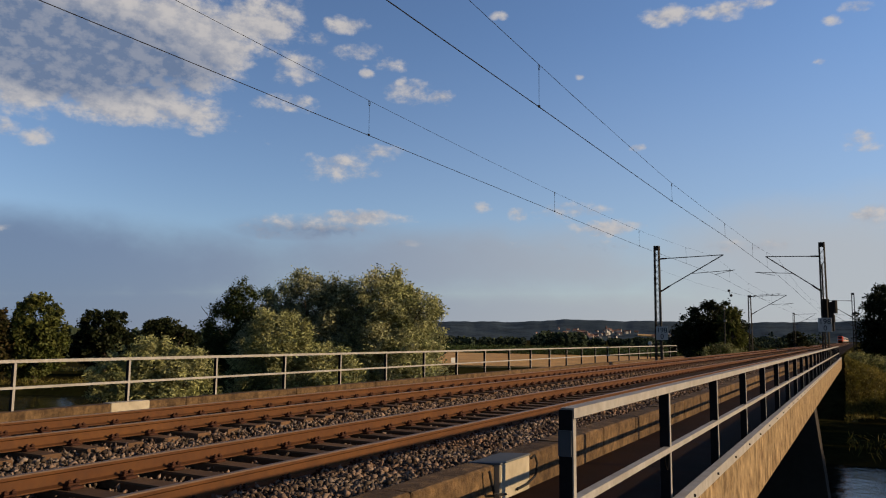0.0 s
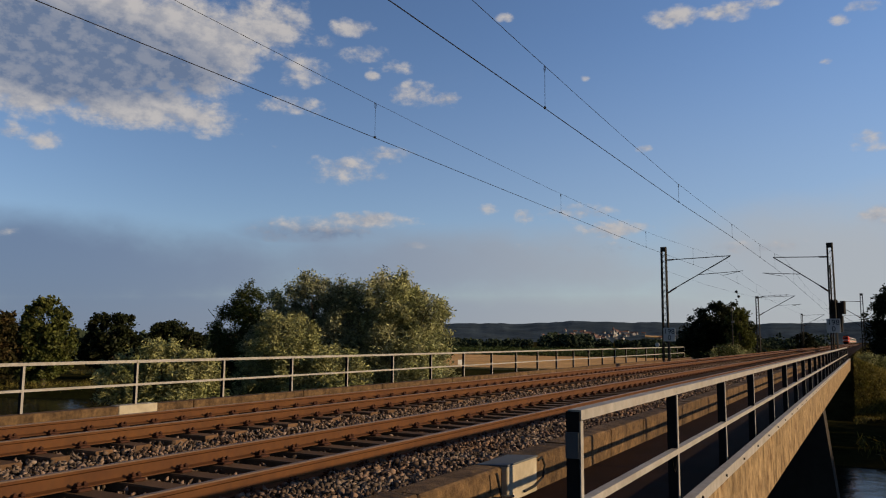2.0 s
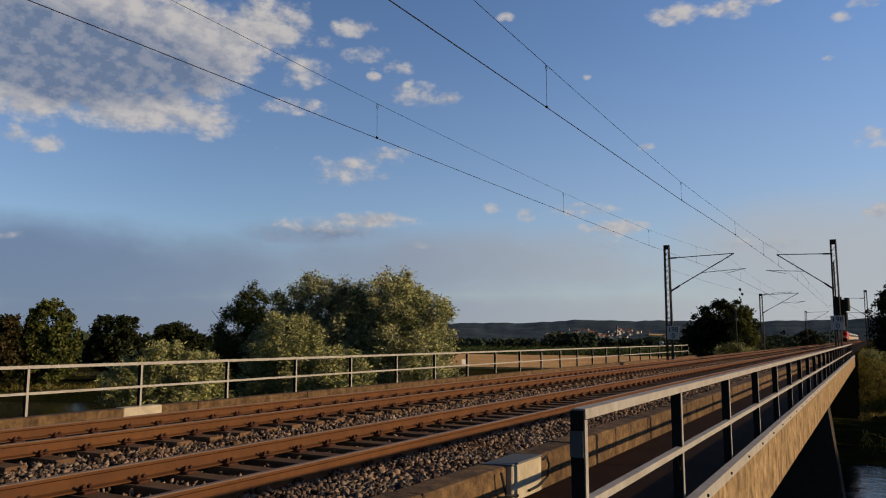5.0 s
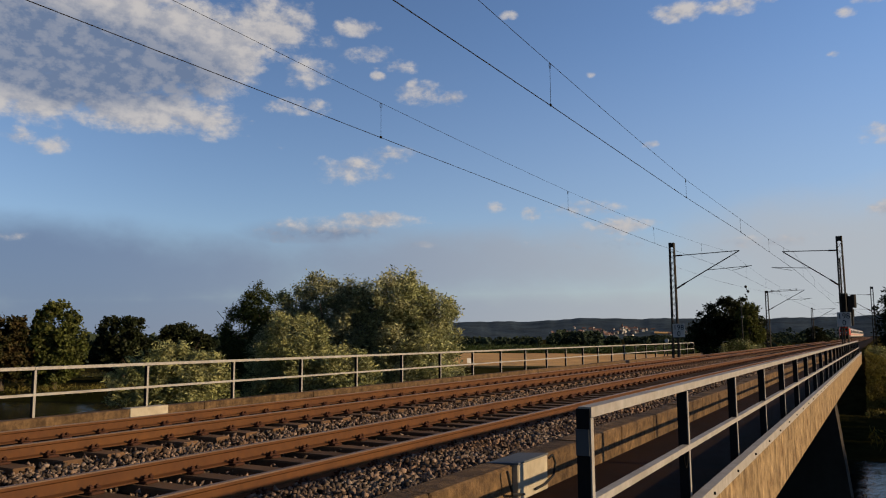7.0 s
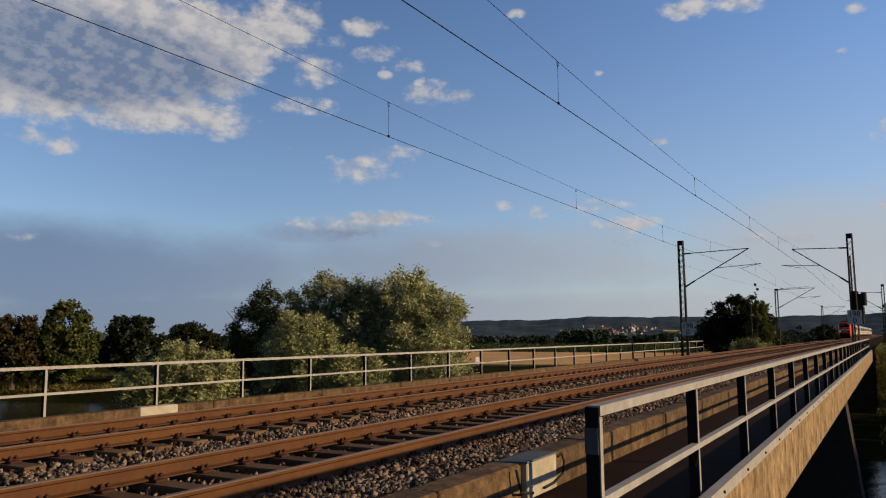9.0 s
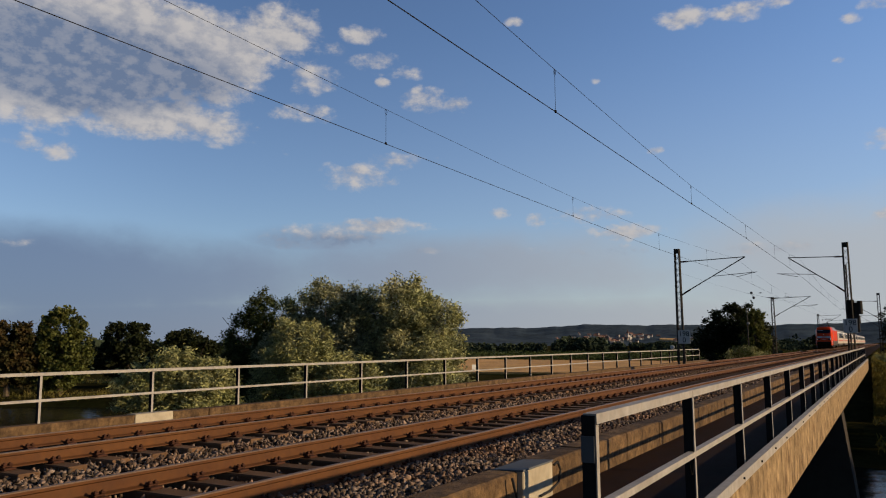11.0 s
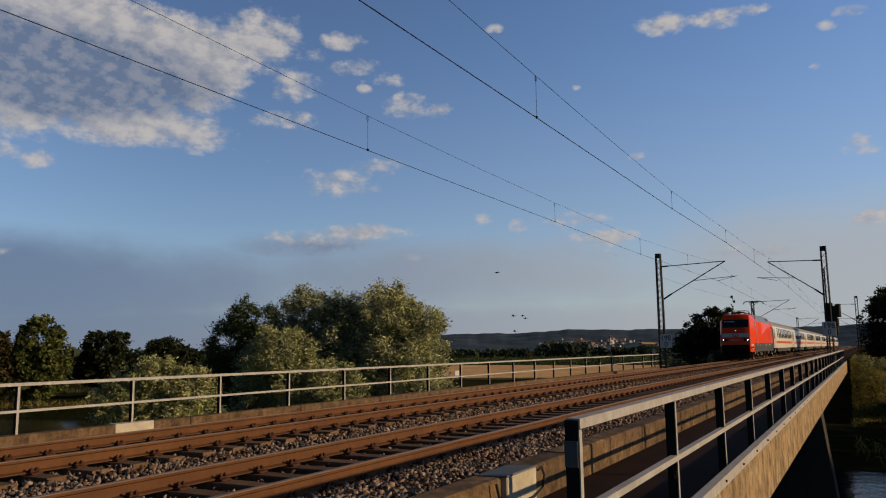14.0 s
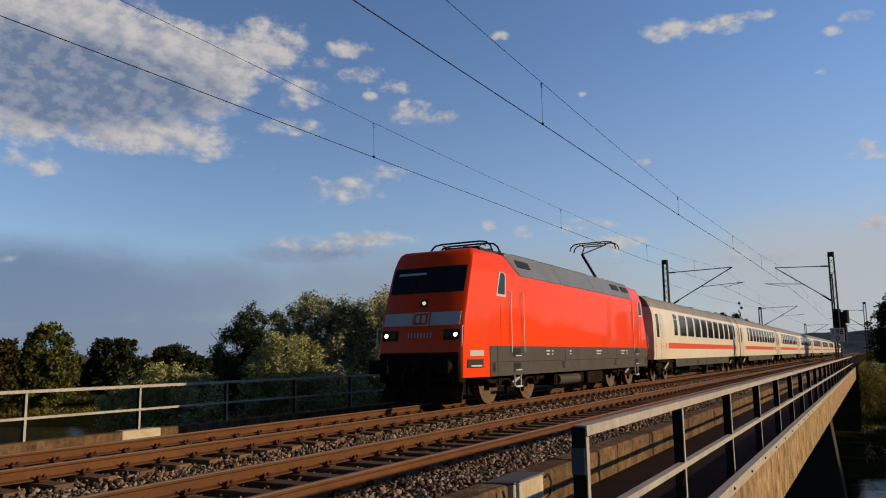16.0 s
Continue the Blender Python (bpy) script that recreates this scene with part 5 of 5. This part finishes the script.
def coach():
    ob = thing("passenger_coach", (FAR, 600, 0), "cream-white passenger coach with red waist stripe and grey roof", "railway coach", "coaches of the train")
    L = COACH
    prof = [(-1.36, 1.0), (1.36, 1.0), (1.39, 1.25), (1.40, 2.0), (1.395, 2.6), (1.35, 3.08), (1.25, 3.36), (-1.25, 3.36), (-1.35, 3.08), (-1.395, 2.6), (-1.40, 2.0), (-1.39, 1.25)]
    part("body", Shape().prism(prof, "y", 0, L), M_WHITE, ob, "cream-white body side", smooth=True)
    roof = [(1.258, 3.34), (1.15, 3.60), (0.90, 3.82), (0.50, 3.96), (0, 4.0), (-0.50, 3.96), (-0.90, 3.82), (-1.15, 3.60), (-1.258, 3.34)]
    part("roof", Shape().prism(roof, "y", -0.02, L + 0.02), M_COACHROOF, ob, "grey curved roof", smooth=True)
    for y in (3.0, 8.5, 14.0, 19.5):
        part("roof_vent", Shape().box(-0.35, 0.35, y, y + 0.7, 3.93, 4.06, 0.03), M_COACHROOF, ob)
    for y, d in ((-0.18, 0.18), (L, 0.18)):
        part("gangway_bellows", Shape().box(-0.75, 0.75, y, y + d, 1.1, 3.45, 0.05), M_RUBBER, ob, "black gangway bellows")

    def wx(z):
        return float(np.interp(z, [1.0, 1.25, 2.0, 2.6, 3.08, 3.36], [1.36, 1.39, 1.40, 1.395, 1.35, 1.25]))

    for sg in (-1, 1):
        def pane(name, y0, y1, z0, z1, ma, parent, d=0.006, label=""):
            zs = [z0] + [z for z in (1.25, 2.0, 2.6, 3.08) if z0 < z < z1] + [z1]
            pts = [(sg * (wx(z) + d), y0, z) for z in zs] + [(sg * (wx(z) + d), y1, z) for z in zs[::-1]]
            return part(name, slab(Shape(), pts, (-0.02 * sg, 0, 0)), ma, parent, label)
        for a, b in ((0.3, 2.35), (2.75, 22.0), (22.4, 24.75)):
            pane("waist_stripe", a, b, 1.49, 1.76, M_STRIPE, ob, 0.004, "red waist stripe")
        wide = [(5.45 + 1.92 * k, 6.92 + 1.92 * k, 2.14, 3.17) for k in range(9)]
        for a, b, z0, z1 in [(4.15, 4.85, 2.14, 2.9), (4.15, 4.85, 2.95, 3.17)] + wide + [(22.75, 23.2, 2.3, 3.17)]:
            f = pane("window", a - 0.05, b + 0.05, z0 - 0.05, z1 + 0.05, M_PANEL, ob, 0.006)
            pane("pane", a, b, z0, z1, M_GLASS, f, 0.011, "dark tinted pane")
        for a in (0.35, 1.32, 23.45, 24.2):
            w = 0.85 if a < 2 else 0.62
            dd = pane("door_leaf", a, a + w, 1.02, 3.2, M_WHITE, ob, 0.008, "cream folding door leaf")
            pane("door_pane", a + 0.2, a + w - 0.2, 2.0, 3.05, M_GLASS if a in (0.35, 24.2) else M_PANEL, dd, 0.013)
        part("skirt", Shape().box(*sorted((sg * 1.24, sg * 1.30)), 4.6, L - 4.6, 0.60, 1.0, 0.01), M_GREY, ob, "dusty grey skirt")
        for y in (0.5, 24.0):
            part("step_board", Shape().box(*sorted((sg * 1.1, sg * 1.38)), y, y + 0.9, 0.62, 0.68).box(*sorted((sg * 1.1, sg * 1.36)), y, y + 0.9, 0.9, 0.96), M_UNDER, ob)
        for y, w in ((7.0, 0.18), (9.8, 0.5), (12.5, 0.25), (15.5, 0.4)):
            part("skirt_hatch", Shape().box(*sorted((sg * 1.296, sg * 1.306)), y, y + w, 0.68, 0.88), M_BLACK, ob)
    part("underframe", Shape().box(-1.2, 1.2, 0.1, L - 0.1, 0.86, 1.0), M_UNDER, ob)
    part("battery_case", Shape().box(-1.15, 1.15, 8.5, 11.0, 0.38, 0.86, 0.03).box(-1.1, 1.1, 13.5, 15.8, 0.42, 0.86, 0.03), M_UNDER, ob)
    for y in (3.05, L - 3.05):
        bogie(ob, y, 2.4, 0.46)
    return ob


TRAIN = [(locomotive(), 0.0)]
one = coach()
for k in range(9):
    TRAIN.append((one if k == 0 else copy_thing(one, pose(FAR, 600, 0)), 17.95 + 25.45 * k))

# ---------------------------------------------------------------- small things
def cable_box():
    ob = thing("cable_box", (-3.44, 7.62, -0.362), "pale weathered cable junction box on the kerb, with loose cable", "cable box")
    part("case", Shape().box(-0.26, 0.03, 0, 0.82, -0.115, 0.262, 0.012), M_BOX, ob)
    part("lid", slab(Shape(), [(0.036, -0.01, 0.285), (0.036, 0.83, 0.285), (-0.34, 0.83, 0.262), (-0.34, -0.01, 0.262)], (0, 0, -0.02)), M_PLATE, ob, "grey sheet lid")
    part("conduit", Shape().tube([(0.03, 0.86, 0.22), (0.05, 0.93, 0.25), (0.055, 1.0, 0.15), (0.05, 0.95, 0.02), (0.05, 0.7, -0.04), (0.05, 0.4, -0.05)], 0.014, 6), M_RUBBER, ob, "black loose cable")
    part("conduit", Shape().tube([(0.03, -0.28, 0.24), (0.05, -0.25, 0.10), (0.05, -0.2, 0.0), (0.05, 0.1, -0.05)], 0.014, 6), M_RUBBER, ob)


cable_box()
# pale reflective band on the first post
tagged(part("post_marker", Shape().box(-1.851, -1.757, 5.100, 5.1135, 0.44, 0.615), M_PLATE), "faded pale marker plate on the end post", "marker plate")


slab_thing = thing("cover_slab", (-16.0, 12.72, -0.44), "pale concrete cover slab lying on the far kerb", "slab")
part("slab", Shape().box(-0.25, 0.075, 0, 1.15, -0.22, 0.03, 0.015), M_BOX, slab_thing)


def clump(name, base, n, spread, high, size, material, label, seed, category="shrub", slim=0.4):
    """A loose shrub or weed clump: stalks fanning from the ground with leaves along them."""
    rng = np.random.default_rng(seed)
    ob = thing(name, pose(*base), label, category)
    stalks, pts = Shape(), []
    m = 26
    for _ in range(m):
        a, r = rng.uniform(0, 2 * math.pi), rng.uniform(0.1, 1.0)
        foot = np.array([math.cos(a) * spread[0] * r * 0.6, math.sin(a) * spread[1] * r * 0.6, -0.25])
        tip = foot * (1.5, 1.5, 0) + (0, 0, high * rng.uniform(0.55, 1.05))
        stalks.bar(foot, tip, 0.02, 4, 0.006)
        k = rng.uniform(0.12, 1.0, n // m)[:, None]
        pts.append(foot + (tip - foot) * k + rng.normal(size=(n // m, 3)) * (spread[0] * 0.16, spread[1] * 0.16, high * 0.07))
    part("stems", stalks, M_BARK, ob)
    blades("leaves", np.concatenate(pts), size, size * slim, material, rng, "", "", -0.1, parent=ob)


rng_s = random.Random(4)
for k in range(10):
    x = rng_s.uniform(-0.9, 3.4)
    y = rng_s.uniform(83.5, 104)
    z = float(land_height(np.array([x]), np.array([y]))[0])
    clump("bank_shrub", (x, y, z), 1500, (1.1, 1.3), rng_s.uniform(0.9, 1.9), 0.2, M_GREENLEAF if k % 3 == 0 else M_BUSH, "leafy bramble shrub on the sunlit railway bank", 40 + k)
for k in range(9):
    x = rng_s.uniform(-15.5, -13.0)
    y = 80.5 + k * 2.6
    z = float(land_height(np.array([x]), np.array([y]))[0])
    clump("bank_shrub", (x, max(y, 83.2), z), 1300, (1.0, 1.1), rng_s.uniform(0.8, 1.7), 0.2, M_GREENLEAF if k % 2 else M_BUSH, "green weeds and shrubs at the track's edge", 70 + k)
for k, (x, y, hh) in enumerate(((9.0, 76.0, 2.6), (4.5, 70.0, 2.2), (7.0, 62.0, 2.4))):
    z = float(land_height(np.array([x]), np.array([y]))[0])
    clump("bank_bush", (x, y, z), 4200, (2.2, 2.4), hh, 0.26, M_GREENLEAF, "dense green bush on the slope beside the bridge", 90 + k, "bush", 0.5)


def grass():
    """Tall grass along the river's edges and on the railway bank."""
    rng = np.random.default_rng(31)
    x, y = rng.uniform(-190, 20, 500000), rng.uniform(12, 125, 500000)
    d = river_edge(x, y)
    keep = (d > 1.0) & (d < 7.0 + 3 * np.sin(x * 0.2)) & ~((x > -17) & (x < -1))
    x, y = x[keep][:26000], y[keep][:26000]
    z = land_height(x, y) + rng.uniform(0.05, 0.7, len(x))
    blades("river_grass", np.stack([x, y, z], 1), 0.6, 0.07, M_BLADE, rng, "tall yellow-green grass along the river banks", "grass", -1.2)
    x, y = rng.uniform(-1.3, 5.0, 60000), 66 + rng.uniform(0, 1, 60000) * 50
    z = land_height(x, y) + rng.uniform(0.0, 0.4, len(x))
    keep = z > PLAIN + 0.3
    blades("bank_grass", np.stack([x, y, z], 1)[keep], 0.45, 0.06, M_BLADE, rng, "yellow-green grass on the sunlit railway bank", "grass", -1.2)
    x, y = rng.uniform(-24, -17.2, 5000), rng.uniform(4, 14, 5000)
    keep = away(x, y, [(-19, 3), (-21, 11)]) < 2.2
    z = land_height(x, y) + rng.uniform(0.0, 0.9, len(x))
    blades("bank_grass", np.stack([x, y, z], 1)[keep], 0.6, 0.1, M_BLADE, rng, "grass beside the bridge's end", "grass", -1.2)


grass()


def posts():
    ob = thing("signal_pole", (-15.3, 105.0, -0.62), "slender grey pole with fittings beside the track", "pole")
    part("pole", Shape().bar((0, 0, -0.3), (0, 0, 5.9), 0.09, 8, 0.07), M_MAST, ob)
    part("fitting", Shape().box(-0.1, 0.25, -0.1, 0.1, 4.2, 4.45, 0.02).box(-0.12, 0.12, -0.1, 0.1, 5.75, 5.95, 0.02), M_GALV, ob)
    ob = thing("handrail", (-16.9, 100.0, -0.62), "small grey tubular handrail at the bank steps", "handrail")
    for k in range(3):
        part("post", Shape().bar((k * 0.85, 0, -0.2), (k * 0.85, 0, 1.25), 0.035, 6), M_GALV, ob)
    for z in (0.65, 1.22):
        part("rail", Shape().bar((0, 0, z), (1.7, 0, z), 0.03, 6), M_GALV, ob)
    ob = thing("marker_post", (-17.8, 75.0, PLAIN), "white-topped marker post beyond the railing", "marker post")
    part("post", Shape().bar((0, 0, -0.3), (0, 0, 5.9), 0.05, 8), M_MAST, ob)
    part("disc", Shape().bar((0, -0.06, 6.05), (0, 0.06, 6.05), 0.2, 14), M_SIGN, ob, "white disc")
    ob = thing("field_sign", pose(-79.0, 151.0, PLAIN, 0, 0, 55), "small white square sign at the field's edge", "sign")
    part("post", Shape().bar((0, 0, -0.3), (0, 0, 2.0), 0.06, 6), M_GALV, ob)
    part("plate", Shape().box(-0.5, 0.5, -0.08, -0.05, 0.9, 2.0, 0.01), M_SIGN, ob)


posts()


def hamlet():
    """The town on the hill's foot: small houses with gable roofs, and a church."""
    rng = random.Random(8)

    def house(w, d, e, r):
        ob = thing("house", (0, 0, 0), "pale rendered house with tiled gable roof in the distant town", "house", "houses of the town")
        part("wall", Shape().prism([(-w / 2, -6), (w / 2, -6), (w / 2, e), (0, r), (-w / 2, e)], "y", -d / 2, d / 2), M_HOUSE, ob)
        s = Shape()
        for a in (-1, 1):
            slab(s, [(a * (w / 2 + 0.6), -d / 2 - 0.6, e - 0.3), (a * (w / 2 + 0.6), d / 2 + 0.6, e - 0.3), (0, d / 2 + 0.6, r + 0.25), (0, -d / 2 - 0.6, r + 0.25)], (0, 0, -0.35))
        part("roof", s, M_ROOF, ob)
        return ob
    kinds = [house(8, 10, 4.5, 7.5), house(9, 13, 5.0, 8.5), house(10, 17, 5.5, 9)]
    for k in range(84):
        d = rng.choice((rng.uniform(-21.5, -12.0), rng.gauss(-17.0, 1.6)))
        r = rng.uniform(2480, 2860)
        a = radians(d)
        m = pose(r * math.sin(a), r * math.cos(a), ridge(d, r) + 0.5, 0, 0, rng.uniform(0, 180))
        if k < 3:
            kinds[k].matrix_basis = m
        else:
            copy_thing(kinds[k % 3], m)
    ob = thing("church", (2700 * math.sin(radians(-16.4)), 2700 * math.cos(radians(-16.4)), ridge(-16.4, 2700)), "pale church with a pointed tower in the distant town", "church")
    part("nave", Shape().prism([(-7, -5), (7, -5), (7, 9), (0, 16), (-7, 9)], "y", 0, 26), M_HOUSE, ob)
    part("tower", Shape().box(-3.5, 3.5, -7, 0, -5, 22), M_HOUSE, ob)
    part("spire", Shape().loft([[(-3.8, -7.3, 22), (3.8, -7.3, 22), (3.8, 0.3, 22), (-3.8, 0.3, 22)], [(-0.1, -3.6, 36), (0.1, -3.6, 36), (0.1, -3.4, 36), (-0.1, -3.4, 36)]]), M_ROOF, ob)
    for d0, d1, r in ((-14.2, -12.6, 2620), (-19.6, -18.6, 2560)):
        s = Shape()
        slab(s, [(rr * math.sin(radians(d)), rr * math.cos(radians(d)), ridge(d, rr) + 3) for d, rr in ((d0, r), (d1, r), (d1, r + 90), (d0, r + 90))], (0, 0, -4))
        tagged(part("hill_field", s, M_WHEAT), "tan harvested field on the distant hillside", "field", kind="stuff")


hamlet()


def bird(label):
    ob = thing("bird", (0, 0, 0), label, "bird", "birds near the line")
    s = Shape()
    rings = []
    for y, r in ((-0.20, 0.01), (-0.15, 0.045), (-0.05, 0.075), (0.06, 0.065), (0.15, 0.03), (0.22, 0.012)):
        rings.append([(r * math.cos(a), y, r * 0.9 * math.sin(a)) for a in np.linspace(0, 2 * math.pi, 9)[:-1]])
    part("body", s.loft(rings), M_BIRD, ob, smooth=True)
    part("tail", slab(Shape(), [(-0.02, 0.18, 0.01), (0.02, 0.18, 0.01), (0.06, 0.34, 0.0), (-0.06, 0.34, 0.0)], (0, 0, -0.012)), M_BIRD, ob)
    part("beak", Shape().bar((0, -0.20, 0.0), (0, -0.26, -0.01), 0.014, 5, 0.003), M_BIRD, ob)
    for a in (-1, 1):
        w = part("wing", slab(Shape(), [(0, -0.08, 0), (a * 0.22, -0.11, 0), (a * 0.42, 0.02, 0), (a * 0.20, 0.10, 0), (0, 0.09, 0)], (0, 0, -0.014)), M_BIRD, ob)
        w.location = (a * 0.04, 0, 0.03)
    return ob


ARM_Y, ARM_Z = 109.6, 7.18
PATHS = [
    [(12.0, -18.2, 72.5, 7.3), (12.5, -22.8, 71.1, 8.1), (13.0, -26.6, 69.8, 8.6), (13.5, -29.5, 68.5, 8.9), (14.0, -31.0, 68.0, 8.7), (14.5, -32.3, 67.3, 8.5), (15.0, -33.5, 66.8, 7.9)],
    [(12.5, -22.7, 81.8, 5.6), (13.0, -26.7, 80.6, 5.9), (13.5, -30.2, 79.3, 5.3), (14.0, -33.7, 78.0, 4.9), (14.5, -38.3, 75.6, 7.4), (15.0, -41.6, 73.9, 7.4)],
    [(12.5, -22.3, 85.0, 5.4), (13.0, -26.6, 83.7, 6.1), (13.5, -30.2, 82.5, 5.7), (14.0, -33.9, 81.1, 5.0), (14.5, -38.2, 79.2, 5.4), (15.0, -41.1, 77.7, 5.8)],
    [(12.5, -27.6, 90.9, 3.9), (13.0, -31.1, 89.7, 4.0), (13.5, -34.3, 88.6, 3.7), (14.2, -39.0, 87.0, 3.4)],
    [(12.5, -21.2, 87.4, 5.5), (13.0, -25.7, 86.2, 5.4), (13.5, -30.2, 84.7, 4.9), (14.0, -34.4, 83.1, 4.8)]]


def flock():
    for k, rows in enumerate(PATHS):
        ob = bird("black bird in flight over the river plain")
        keys = []
        sit = (-12.0 + 0.72 * k, ARM_Y, ARM_Z + 0.03 * k)
        for t in (0.0, 4.0, 9.2, 10.4):
            keys.append((t, pose(*sit, 0, 0, 20 * k - 40)))
        keys += [(t, pose(x, y, z, 0, 14 * (-1) ** k, -75)) for t, x, y, z in rows]
        t, x, y, z = rows[-1]
        u = rows[-2]
        per = [(b - a) / (t - u[0]) for a, b in zip(u[1:], (x, y, z))]
        if t < 16.0:
            keys.append((16.0, pose(*[v + p * (16.0 - t) for v, p in zip((x, y, z), per)], 0, 10, -75)))
        FLOCK.append((ob, keys))


FLOCK = []
flock()


def motions():
    """The train comes over the bridge on the far track braking gently from 33 to 27 m/s."""
    for ob, behind in TRAIN:
        walk(ob, [(t / 2, pose(FAR, 16.48 + 27.0 * (16 - t / 2) + 0.2 * (16 - t / 2) ** 2 + behind, 0)) for t in range(33)])
    for ob, rows in FLOCK:
        walk(ob, rows)


motions()
